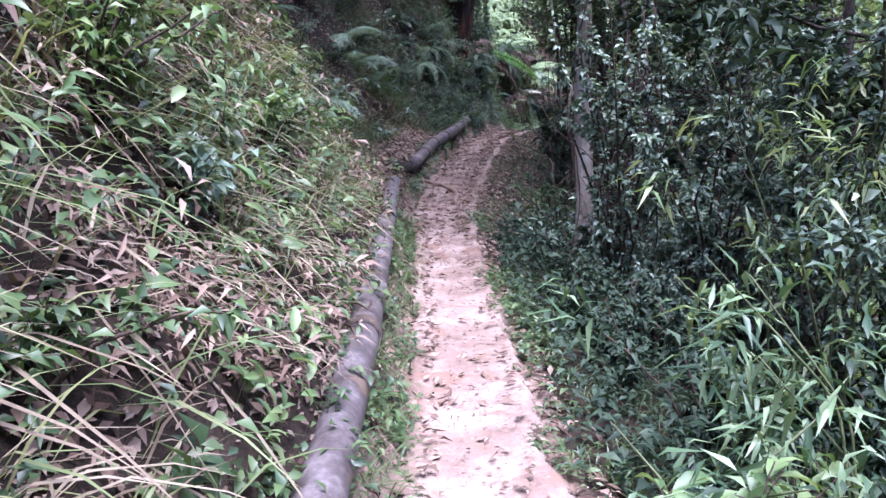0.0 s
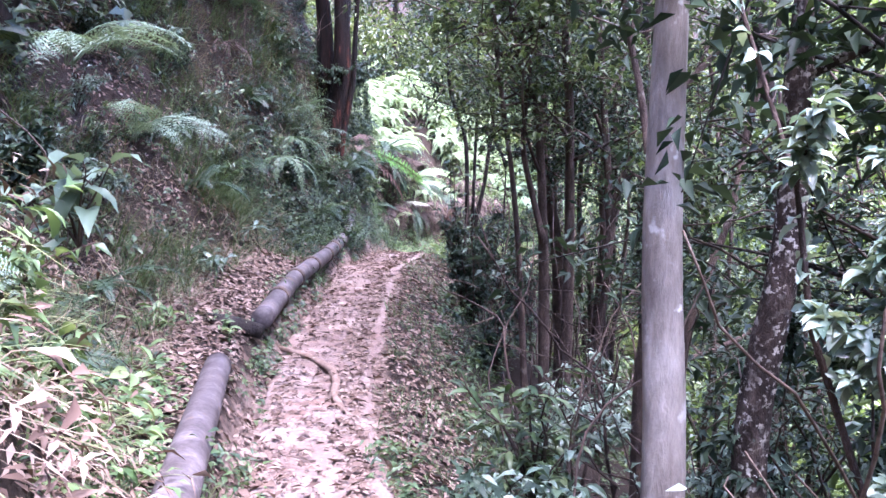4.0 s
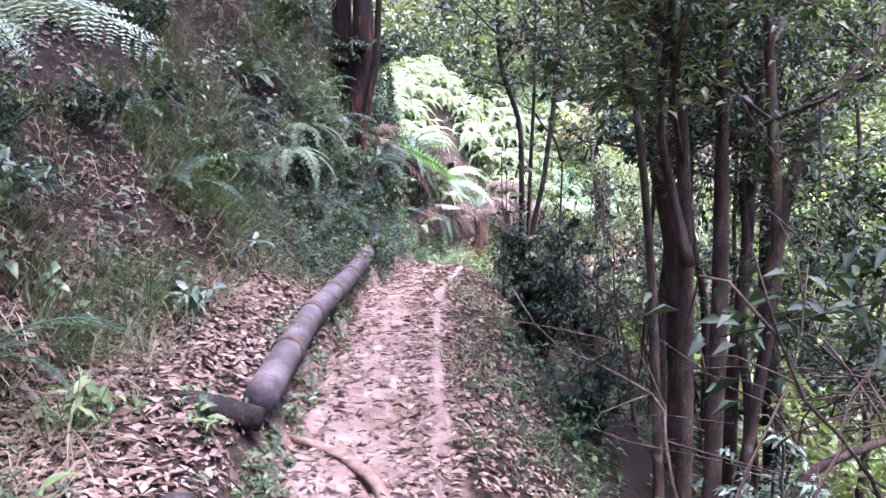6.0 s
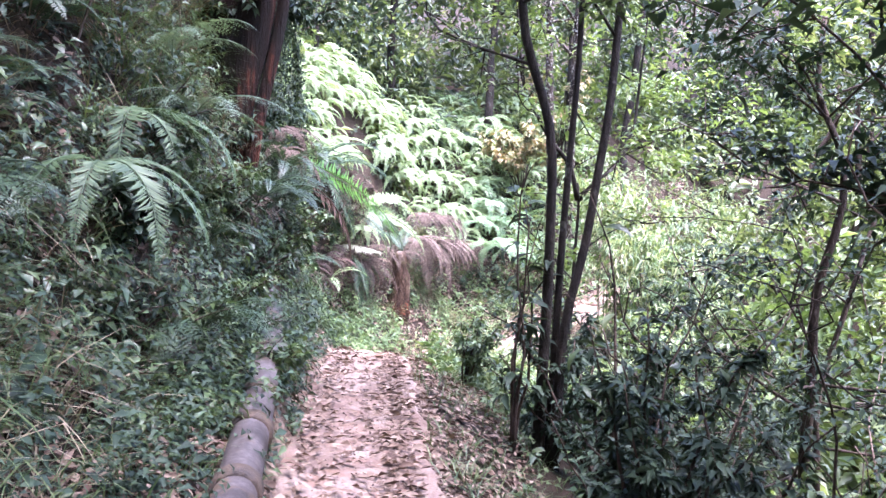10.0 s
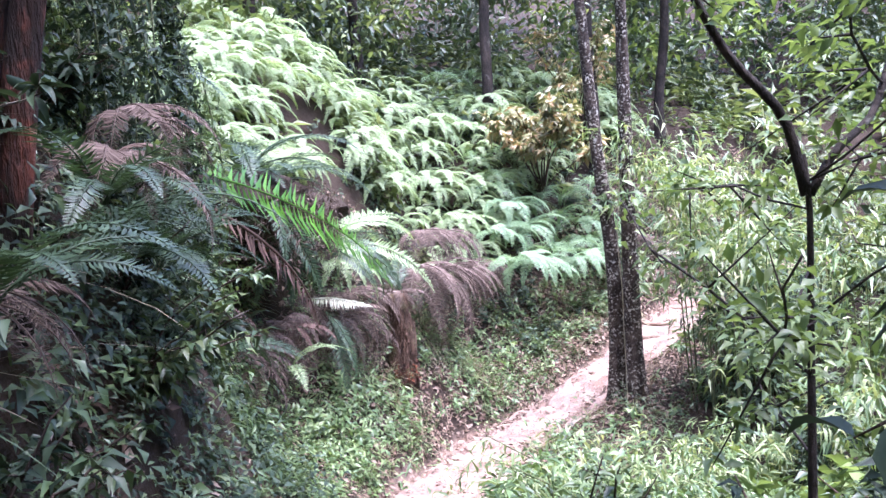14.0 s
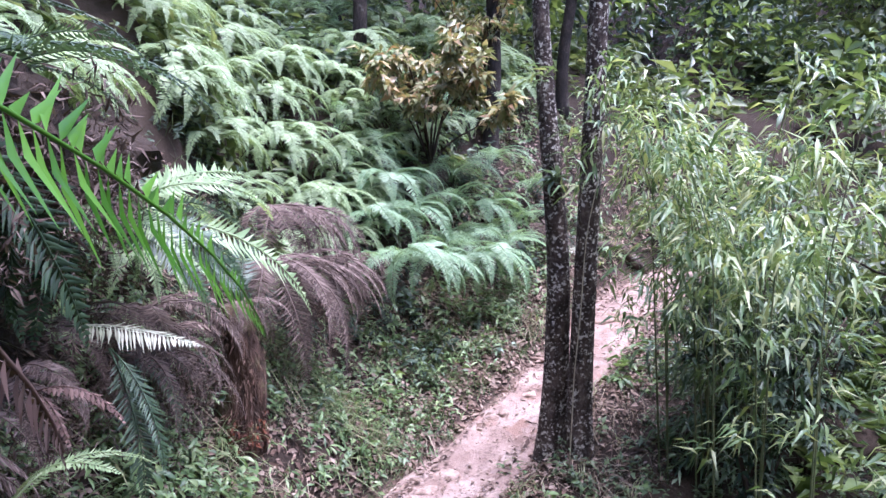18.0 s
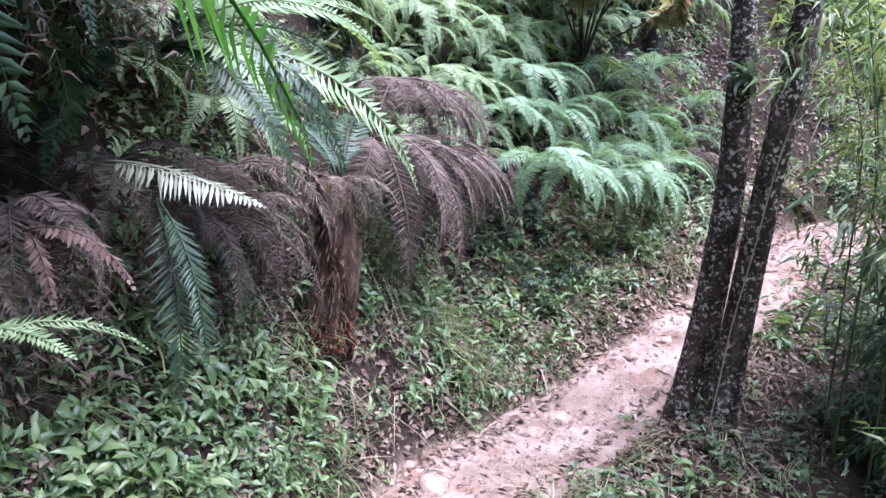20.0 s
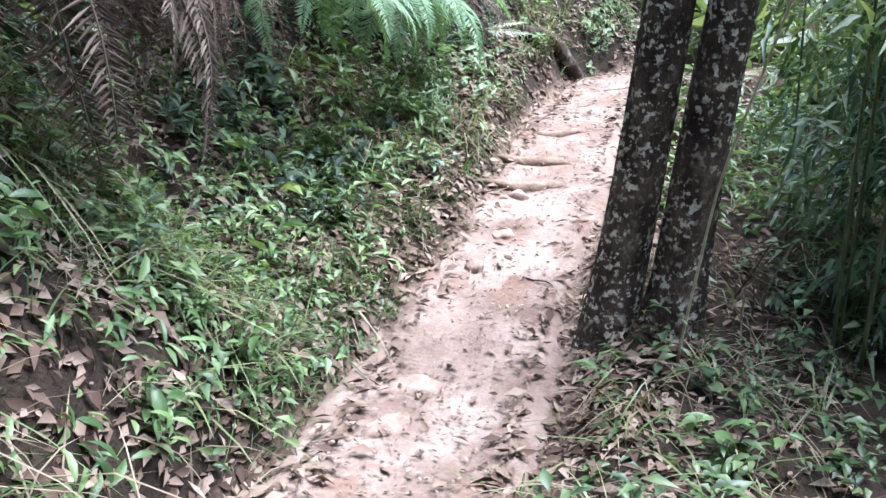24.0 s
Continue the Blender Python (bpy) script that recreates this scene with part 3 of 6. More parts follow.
FR_BIG = frond_set("big_frond", M_VIVID, (18,), reach=0.115, pairs=62, wide=0.0115, a0=8, a1=-40, sag=0.3, messy=6, stalk=0.1, near=True, rib=0.55)
FR_DYING = frond_set("dying_frond", M_FERNRED, (19,), reach=0.11, pairs=44, wide=0.012, a0=8, a1=-40, sag=0.6, messy=14, stalk=0.1)


def fern(name, x, y, z, fronds, n, size, label, rng, toward=None, arc=360, tilt=0, kind_label=""):
    """A fern: fronds that spread from one crown; toward: the compass way (degrees from +x) that they favour."""
    ob = thing(name, x, y, z, label, "fern")
    for i in range(n):
        yaw = rng.uniform(0, 360) if toward is None else toward + (i / max(n - 1, 1) - 0.5) * arc + rng.normal(0, 6)
        f = part("frond", fronds[i % len(fronds)], None, ob, kind_label)
        s = size * rng.uniform(0.75, 1.15)
        f.matrix_basis = pose(0, 0, 0, rng.normal(0, 10), tilt + rng.normal(0, 9), yaw) @ Matrix.Diagonal((s, s, s, 1))
    return ob


def aimed_frond(ob, me, base, tip, a0, a1, roll=0.0, name="frond", label=""):
    """A frond whose chord runs from base to tip; a0, a1: the angles that its mesh was made with."""
    ang = np.radians(np.linspace(a0, a1, 40))[:-1]
    ch = np.array([np.cos(ang).sum(), 0, np.sin(ang).sum()]) / 39
    o = np.array(ob.location)
    x1 = np.asarray(tip, float) - base
    s = np.linalg.norm(x1) / np.linalg.norm(ch)
    x1, x0 = unit(x1), unit(ch)
    y1 = unit(np.cross([0, 0, 1.0], x1))
    z1, z0 = np.cross(x1, y1), np.cross(x0, [0, 1.0, 0])
    cr, sr = math.cos(math.radians(roll)), math.sin(math.radians(roll))
    y1, z1 = y1 * cr + z1 * sr, z1 * cr - y1 * sr
    r = (np.stack([x1, y1, z1], 1) @ np.stack([x0, np.array([0, 1.0, 0]), z0], 1).T) * s
    m = Matrix.Identity(4)
    for i in range(3):
        for j in range(3):
            m[i][j] = r[i, j]
        m[i][3] = float(np.asarray(base)[i] - o[i])
    f = part(name, me, None, ob, label)
    f.matrix_basis = m
    return f


def shrub(name, x, y, z, tall, wide, n, leaf, mat, label, rng, stem_mat=None, stems=9, lean=(0, 0), droop=0.3, narrow=0.4, category="shrub", whorl=0, bare=0.3, near=False):
    """A bush: arching stems with leaves along their outer part; whorl: leaves that stand together at a tip."""
    ob = thing(name, x, y, z, label, category)
    lp, ld = [], []
    fine = near or (leaf >= 0.085 and n < 700)
    for s in range(stems):
        a = rng.uniform(0, 2 * np.pi)
        r = wide * np.sqrt(rng.uniform(0.02, 1))
        tip = np.array([r * np.cos(a) + lean[0], r * np.sin(a) + lean[1], tall * rng.uniform(0.5, 1.0) * (1 - 0.3 * (r / wide) ** 2)])
        c = smooth_line([(0, 0, -0.05), tip * np.array([0.3, 0.3, 0.5]), tip], 9, 0.03 * tall, rng)
        geo = [tube_geo(c, np.linspace(0.012, 0.003, 9) * (0.5 + 0.5 * min(tall, 1.4)), 5)]
        k = max(n // stems, 1)
        for tw in range(4):
            u0 = rng.uniform(bare + 0.05, 0.95)
            o = c[int(u0 * 8)]
            e = o + unit(rng.normal(0, 1, 3) * np.array([1, 1, 0.6]) + np.array([0, 0, 0.25])) * 0.28 * max(wide, 0.25) * rng.uniform(0.5, 1.3)
            geo.append(tube_geo(np.linspace(o, e, 3), (0.004, 0.003, 0.0015), 4))
            q = max(k // 5, 1)
            u = 1 - rng.random(q) ** (2 if whorl else 1) * 0.95
            lp.append(o + (e - o) * u[:, None])
            ld.append(unit(rng.normal(0, 1, (q, 3)) + unit(e - o) * 0.7))
        q = max(k - 4 * (k // 5), 1)
        u = rng.uniform(bare, 1, q)
        lp.append(np.stack([np.interp(u * 8, np.arange(9), c[:, j]) for j in range(3)], 1))
        ld.append(unit(rng.normal(0, 1, (q, 3)) + unit(tip) * 0.5))
        part("stem", mesh_of("stem", *join_geo(geo)), stem_mat or M_BARK, ob)
    lp, ld = np.concatenate(lp), np.concatenate(ld)
    ld[:, 2] = ld[:, 2] * 0.5 - droop * rng.uniform(0, 1, len(ld))
    L = leaf * rng.uniform(0.6, 1.25, len(lp))
    up = np.array([0, 0, 1.0]) + rng.normal(0, 0.35, (len(lp), 3))
    part("foliage", mesh_of("foliage", *leaf_geo(lp, ld, up, L, L * narrow, 0.25, fine=fine)), mat, ob)
    return ob


def bamboo(name, x, y, z, culms, tall, n, label, rng, lean=(0, 0), wide=0.5, mat=None, leaf=0.15, low=0.25):
    """A clump of thin bamboo: jointed culms that bow, sprays of narrow drooping leaves."""
    ob = thing(name, x, y, z, label, "bamboo")
    lp, ld = [], []
    for s in range(culms):
        a = rng.uniform(0, 2 * np.pi)
        b = np.array([0.25 * wide * np.cos(a), 0.25 * wide * np.sin(a), -0.05])
        h = tall * rng.uniform(0.65, 1.05)
        tip = b + np.array([lean[0] + wide * np.cos(a) * rng.uniform(0.3, 1), lean[1] + wide * np.sin(a) * rng.uniform(0.3, 1), h])
        c = smooth_line([b, b * 0.5 + tip * np.array([0.25, 0.25, 0.6]), tip - np.array([0, 0, 0.06 * h])], 22)
        rad = np.linspace(0.009, 0.002, 22) * (1 + 0.22 * (np.arange(22) % 4 == 0))
        part("culm", mesh_of("culm", *tube_geo(c, rad, 6)), M_CULM, ob)
        k = max(n // culms // 14, 1)
        u = rng.uniform(low, 1, k)
        o = np.stack([np.interp(u * 21, np.arange(22), c[:, j]) for j in range(3)], 1)
        out = unit(rng.normal(0, 1, (k, 3)) * np.array([1, 1, 0.3]))
        reach = 0.45 * rng.uniform(0.15, 1.2, k) * min(1.0, tall)
        e = o + out * reach[:, None] - np.array([0, 0, 0.35]) * (reach ** 1.5)[:, None]
        for m in range(14):
            lp.append(e + rng.normal(0, 0.055, (k, 3)))
            ld.append(unit(out * 0.8 + rng.normal(0, 0.6, (k, 3)) + np.array([0, 0, -0.35])))
    lp, ld = np.concatenate(lp), np.concatenate(ld)
    L = leaf * rng.uniform(0.55, 1.2, len(lp))
    part("foliage", mesh_of("foliage", *leaf_geo(lp, ld, np.array([0, 0, 1.0]) + rng.normal(0, 0.3, (len(lp), 3)), L, L * 0.13 + 0.006, 0.22, 0.1, 0.3)), mat or M_BAMBOO, ob)
    return ob


def tree(name, x, y, stems, bark, leaf_mat, label, rng, crown=3000, leaf=0.09, low=0.45, spread_r=1.3, z=None, limbs=5, narrow=0.42, thin=0.35, bumpy=0.08, flare=1.5, category="tree", straight=False, over=(0, 0), via=None):
    """A tree; stems: rows of (offset x, y, top x, y, top z, radius) from its foot. Limbs carry twigs, and the twigs the leaves."""
    ob = thing(name, x, y, z, label, category)
    lp, ld = [], []
    per = crown // len(stems)
    for j, (ox, oy, tx, ty, tz, r) in enumerate(stems):
        q1, q2 = (0.3, 0.6) if straight else (0.15, 0.5)
        c = smooth_line([(ox, oy, -0.25), (ox + q1 * (tx - ox), oy + q1 * (ty - oy), 0.3 * tz), (ox + q2 * (tx - ox), oy + q2 * (ty - oy), 0.6 * tz), (tx, ty, tz)], 26, 0.06 * tz ** 0.5, rng)
        if via:
            c = smooth_line(via[j], 26)
        u = np.linspace(0, 1, 26)
        rad = r * (1 - (1 - thin) * u) * (1 + (flare - 1) * np.exp(-u * tz / 0.18))
        part("trunk" if j == 0 else "stem", mesh_of("trunk", *tube_geo(c, rad, 12, bumpy, rng)), bark, ob)
        for m in range(limbs):
            k = int(26 * rng.uniform(low, 0.97))
            o = c[k]
            a = rng.uniform(0, 2 * np.pi)
            ln = spread_r * rng.uniform(0.5, 1.1) * (1.25 - 0.5 * k / 26)
            e = o + np.array([np.cos(a) + over[0], np.sin(a) + over[1], rng.uniform(0.1, 0.8)]) * ln
            b = smooth_line([o, (o + e) / 2 + rng.normal(0, 0.12 * ln, 3), e], 9, 0.04 * ln, rng)
            geo = [tube_geo(b, np.linspace(0.45 * rad[k], 0.004, 9), 6)]
            tw = 7
            for q in range(tw):
                s = b[int(rng.uniform(2, 9))]
                w = s + unit(rng.normal(0, 1, 3) * np.array([1, 1, 0.55])) * 0.42 * ln * rng.uniform(0.4, 1.2)
                geo.append(tube_geo(np.linspace(s, w, 4), np.linspace(0.006, 0.002, 4), 4))
                cnt = max(per // (limbs * tw), 1)
                f = rng.uniform(0.1, 1.05, cnt)
                lp.append(s + (w - s) * f[:, None] + rng.normal(0, 0.05 * ln, (cnt, 3)))
                ld.append(unit(unit(w - s) * 0.5 + rng.normal(0, 0.8, (cnt, 3))))
            part("limb", mesh_of("limb", *join_geo(geo)), bark, ob)
    if lp:
        lp, ld = np.concatenate(lp), np.concatenate(ld)
        ld[:, 2] = ld[:, 2] * 0.45 - 0.15
        L = leaf * rng.uniform(0.55, 1.25, len(lp))
        part("crown", mesh_of("crown", *leaf_geo(lp, ld, np.array([0, 0, 1.0]) + rng.normal(0, 0.4, (len(lp), 3)), L, L * narrow, 0.18, flat=leaf >= 0.1)), leaf_mat, ob)
    return ob


def scatter_leaves(name, xy, leaf, mat, label, category, rng, rise=(0.02, 0.2), narrow=0.45, each=9, fine=False):
    """Small plants of undergrowth: leaves that spread from a short stalk, many plants in one object."""
    x, y = xy
    x, y = x[::each], y[::each]
    nor = unit(normal_at(x, y) + np.array([0, 0, 0.6]))
    foot = np.column_stack([x, y, height(x, y, True)])
    size = rng.uniform(0.55, 1.4, len(x))
    tall = rng.uniform(rise[0], rise[1], len(x)) * size
    pos = foot[:, None] + nor[:, None] * (tall[:, None] * rng.uniform(0.15, 1, (len(x), each)))[..., None] + rng.normal(0, 0.02, (len(x), each, 3))
    d = rng.normal(0, 1, (len(x), each, 3))
    d -= nor[:, None] * (d * nor[:, None]).sum(2, keepdims=True)
    d = unit(d) + nor[:, None] * rng.uniform(-0.2, 0.75, (len(x), each, 1))
    L = (leaf * size[:, None] * rng.uniform(0.6, 1.25, (len(x), each))).ravel()
    up = (nor[:, None] + rng.normal(0, 0.25, (len(x), each, 3))).reshape(-1, 3)
    nw = np.repeat(rng.uniform(0.6, 1.3, len(x)) * narrow, each)
    ob = part(name, mesh_of(name, *leaf_geo(pos.reshape(-1, 3), d.reshape(-1, 3), up, L, L * nw, 0.2, fine=fine, flat=leaf >= 0.09)), mat)
    return tagged(ob, label, category, kind="stuff")


def scatter_litter(name, xy, leaf, label, rng, mat=None, steep=0.72):
    x, y = xy
    nor = normal_at(x, y)
    keep = nor[:, 2] > steep
    x, y, nor = x[keep], y[keep], nor[keep]
    i, d = spine_at(x, y)
    z = np.where(np.abs(d) < SPINE[i, 3] * 0.85, SPINE[i, 2] + 0.02 + 0.02 * lattice(x, y, 5.0, 5) + 0.007 * lattice(x, y, 14.0, 12) + 0.02 * lattice(x, y, 2.5, 13) + 0.035 * (d / SPINE[i, 3]) ** 2, height(x, y) + 0.012)
    pos = np.column_stack([x, y, z + rng.uniform(0, 0.018, len(x))])
    dr = rng.normal(0, 1, (len(x), 3)) * np.array([1, 1, 0.25])
    dr -= nor * (dr * nor).sum(1, keepdims=True) * 0.85
    L = leaf * rng.uniform(0.45, 1.4, len(x))
    ob = part(name, mesh_of(name, *leaf_geo(pos, dr, nor + rng.normal(0, 0.35, (len(x), 3)), L, L * rng.uniform(0.28, 0.5, len(x)), rng.uniform(-0.15, 0.15, len(x))[:, None], 0.14, flat=leaf < 0.06)), mat or M_LITTER)
    return tagged(ob, label, "leaf litter", kind="stuff")


def scatter_grass(name, xy, length, mat, label, rng, width=0.006, droop=0.55, lean=0.5, tuft=1):
    x, y = xy
    x, y = np.repeat(x, tuft) + rng.normal(0, 0.02, len(x) * tuft), np.repeat(y, tuft) + rng.normal(0, 0.02, len(y) * tuft)
    nor = normal_at(x, y)
    pos = np.column_stack([x, y, height(x, y, True) - 0.01])
    d = unit(nor * 0.5 + np.array([0, 0, 0.7]) + rng.normal(0, lean, (len(x), 3)))
    ob = part(name, mesh_of(name, *blade_geo(pos, d, length * rng.uniform(0.4, 1.2, len(x)), width * rng.uniform(0.6, 1.4, len(x)), droop * rng.uniform(0.3, 1.3, len(x)))), mat)
    return tagged(ob, label, "grass", kind="stuff")


M_CULM = rough_material("bamboo_culm", [(0.04, 0.055, 0.024), (0.08, 0.095, 0.042), (0.14, 0.145, 0.075)], 6.0, rough=0.5, bump=0.1)

# ---- the pipe along the path ----


def pipe_run(points, label, joints):
    pts = np.asarray(points, float)
    c = smooth_line(pts, 6 * len(pts) + 20)
    ob = thing("water_pipe", *pts[0][:2], pts[0][2], label, "pipe", "pipe along the path")
    o = np.array(ob.location)
    part("barrel", mesh_of("barrel", *tube_geo(c - o, np.full(len(c), PIPE_R), 20, 0.02)), M_PIPE, ob)
    for y in joints:
        k = int(np.abs(c[:, 1] - y).argmin())
        k = min(max(k, 1), len(c) - 2)
        t = unit(c[k + 1] - c[k - 1])
        q = [c[k] - o + t * a for a in (-0.05, -0.045, 0.045, 0.05)]
        part("collar", mesh_of("collar", *tube_geo(q, (PIPE_R + 0.004, PIPE_R + 0.014, PIPE_R + 0.014, PIPE_R + 0.004), 20)), M_CLAMP, ob, "dark rusted collar")
    return ob


PIPE_R = 0.083
pipe_run([(-0.38, -3.0, 0.24), (-0.40, 0.0, 0.24), (-0.40, 2.5, 0.21), (-0.42, 3.9, 0.18), (-0.49, 6.27, 0.15), (-0.57, 8.4, 0.06), (-0.63, 10.15, -0.01)], "grey weathered steel water pipe lying beside the path", (4.0, 6.3))
pipe_run([(-0.42, 11.35, 0.06), (-0.19, 13.1, 0.14), (0.18, 15.13, 0.16), (0.50, 17.2, 0.2), (0.60, 18.05, 0.29), (0.66, 18.9, 0.36)], "grey weathered water pipe half sunk in leaf litter", (12.2, 13.1, 14.1, 15.1, 15.7, 16.3, 17.2))

# ---- trees ----
R1, RC = np.random.default_rng(5), np.random.default_rng(6)
tree("red_barked_tree", 0.36, 19.0, [(0, 0, 0, 0, 5.0, 0.165), (0, 0, 0, 0, 5.0, 0.15), (0, 0, 0, 0, 5.0, 0.05)], M_REDBARK, M_CANOPY, "red-barked tree with forked trunks on the steep bank", R1, 3600, 0.08, 0.6, 1.6, z=1.2, bumpy=0.2, flare=1.5, thin=0.7,
     via=[[(-0.12, 0, -0.5), (-0.09, 0, 0.15), (-0.03, 0, 0.6), (0.12, 0, 1.2), (0.15, 0, 1.9), (0.13, 0, 2.6), (0.2, 0, 5.2)], [(-0.3, 0.16, -0.6), (-0.27, 0.16, 0.3), (-0.22, 0.16, 0.8), (-0.12, 0.18, 1.3), (-0.12, 0.2, 2.2), (-0.4, 0.2, 5.0)], [(0.08, -0.08, -0.3), (0.18, -0.08, 0.6), (0.33, -0.08, 1.4), (0.37, -0.08, 2.4), (0.5, 0, 5.0)]])
tree("grey_barked_tree", 1.28, 7.8, [(0, 0, 0.1, 0.1, 5.5, 0.095)], M_GREYBARK, M_CANOPY, "grey smooth-barked tree with pale lichen patches", R1, 4200, 0.1, 0.5, 1.8, limbs=8)
tree("lichened_tree", 1.78, 8.0, [(0, 0, 0.25, 0.1, 5.5, 0.085)], M_LICHEN, M_CANOPY, "dark trunk spotted with pale lichen", R1, 2500, 0.09, 0.5, 1.7)
tree("many_stemmed_tree", 1.95, 12.0, [(0, 0, 0, 0, 4.2, 0.052), (0, 0, 0, 0, 4.2, 0.03), (0, 0, 0, 0, 4.0, 0.026)], M_BARK, M_CANOPY, "brown tree with several crooked stems from one foot", R1, 8000, 0.068, 0.5, 1.5, limbs=8, z=-0.9, thin=0.55, bumpy=0.14,
     via=[[(0.08, 0, -0.5), (0.04, 0, 1.3), (-0.02, 0, 2.2), (-0.07, 0, 2.7), (-0.25, 0, 3.05), (-0.4, 0.1, 4.4)], [(-0.1, -0.1, -0.3), (-0.2, -0.1, 1.2), (-0.29, -0.1, 2.05), (-0.4, -0.1, 2.7), (-0.48, -0.1, 3.3), (-0.6, 0, 4.4)], [(0.0, -0.1, 1.5), (-0.22, -0.1, 2.3), (-0.2, -0.2, 3.0), (0.0, -0.2, 4.2)]])
tree("many_stemmed_tree", 2.3, 12.1, [(0, 0, 0, 0, 4.2, 0.056), (0, 0, 0, 0, 4.2, 0.042), (0, 0, 0, 0, 4.0, 0.044), (0, 0, 0, 0, 4.0, 0.034)], M_BARK, M_CANOPY, "brown tree with leaning crossed stems", R1, 8000, 0.068, 0.5, 1.5, limbs=8, z=-1.1, thin=0.55, bumpy=0.14,
     via=[[(-0.05, 0, -0.4), (-0.05, 0, 1.4), (-0.09, 0, 2.9), (-0.16, 0, 3.5), (-0.1, 0, 5.0)], [(0.1, 0.1, -0.3), (0.34, 0.1, 1.2), (0.37, 0.1, 1.75), (0.2, 0.1, 3.5), (0.1, 0.2, 4.8)], [(0.3, 0.1, 1.3), (0.42, 0.1, 2.2), (0.65, 0.1, 2.66), (1.0, 0.1, 3.1), (1.42, 0.1, 3.55), (2.0, 0.2, 4.3)], [(0.1, -0.15, -0.3), (0.5, -0.15, 0.45), (1.0, -0.2, 0.64), (1.6, -0.2, 0.86), (2.3, -0.1, 1.5)]])
tree("leaning_tree", 2.15, 10.1, [(0, 0, -0.1, 0.2, 4.6, 0.045), (0.1, 0, 1.3, 0.3, 4.3, 0.04)], M_BARK, M_CANOPY, "brown twin-stemmed tree on the slope", R1, 5000, 0.068, 0.5, 1.4, limbs=7)
# dark leaf here puts the crown's backlit shade into its colour
tree("dark_barked_tree", 3.0, 14.7, [(0, 0, 0.1, 0.2, 5.2, 0.06), (0.1, 0.05, -0.5, -0.2, 4.4, 0.035)], M_BARK, M_DARKLEAF, "brown forked tree on the slope below the path", R1, 6000, 0.085, 0.62, 1.6, limbs=8)
tree("many_stemmed_tree", 2.27, 17.1, [(0, 0, 0, 0, 4.6, 0.04), (0.09, 0.03, 0, 0, 4.6, 0.028), (0.12, -0.02, 0, 0, 4.6, 0.036)], M_DARKBARK, M_CANOPY, "dark-barked tree with three stems at the path's edge", R1, 3600, 0.08, 0.55, 1.4, z=-0.35, limbs=6, thin=0.5,
     via=[[(0, 0, -0.3), (0.0, 0, 1.0), (-0.03, 0, 2.0), (-0.1, 0, 2.2), (-0.3, 0, 2.65), (-0.38, 0.05, 4.6)], [(0.09, 0.03, -0.2), (0.1, 0.05, 1.4), (0.14, 0.05, 2.6), (0.1, 0.1, 4.6)], [(0.1, -0.02, -0.2), (0.12, -0.02, 0.8), (0.26, 0, 1.35), (0.29, 0, 1.7), (0.36, 0, 2.2), (0.45, 0.05, 4.6)]])
tree("dark_barked_tree", 2.62, 13.4, [(0, 0, -0.5, 0.1, 5.0, 0.085), (0.25, -0.3, 0.6, -0.3, 4.8, 0.06)], M_BARK, M_DARKLEAF, "brown tree with a thick trunk below the path", R1, 5000, 0.075, 0.5, 1.5, limbs=7)
tree("forked_sapling", 3.2, 18.6, [(0, 0, 0, 0, 4, 0.025), (0, 0, 0, 0, 4, 0.02), (0, 0, 0, 0, 4, 0.017)], M_DARKBARK, M_SUNNY, "young dark tree that forks at head height", R1, 5000, 0.075, 0.3, 1.1, z=-0.9, limbs=9, thin=0.4, flare=1.0,
     via=[[(0, 0, -0.3), (-0.02, 0, 1.0), (0.0, 0, 2.2), (-0.03, 0, 2.3)], [(-0.02, 0, 2.15), (-0.1, 0, 2.45), (-0.3, 0.05, 2.65), (-0.55, 0.1, 3.1), (-0.7, 0.1, 4.2)], [(0.0, 0, 2.15), (0.12, 0, 2.32), (0.3, 0, 2.42), (0.5, 0.05, 2.8), (0.6, 0.1, 4.0)]])
tree("lichened_tree", 5.94, 24.89, [(0, 0, -0.5, -0.2, 6.0, 0.112)], M_LICHEN, M_FAR, "dark trunk spotted with pale lichen, one of a pair", R1, 500, 0.09, 0.7, 1.6, flare=2.1, via=[[(0, 0, -0.3), (-0.03, -0.14, 0.75), (-0.11, -0.26, 1.6), (-0.3, -0.22, 3.3), (-0.5, -0.2, 6)]])
tree("lichened_tree", 6.07, 24.64, [(0, 0, -0.5, -0.8, 6.0, 0.112)], M_LICHEN, M_FAR, "dark trunk spotted with pale lichen, one of a pair", R1, 500, 0.09, 0.7, 1.6, flare=2.1, via=[[(0, 0, -0.3), (-0.09, -0.12, 0.84), (-0.18, -0.26, 1.8), (-0.3, -0.45, 3.2), (-0.5, -0.8, 6)]])
tree("grey_trunked_tree", -1.42, 5.0, [(0, 0, -0.1, 0.1, 4.0, 0.05)], M_GREYBARK, M_CANOPY, "thin grey trunk among dry grass on the bank", R1, 900, 0.08, 0.6, 1.1)

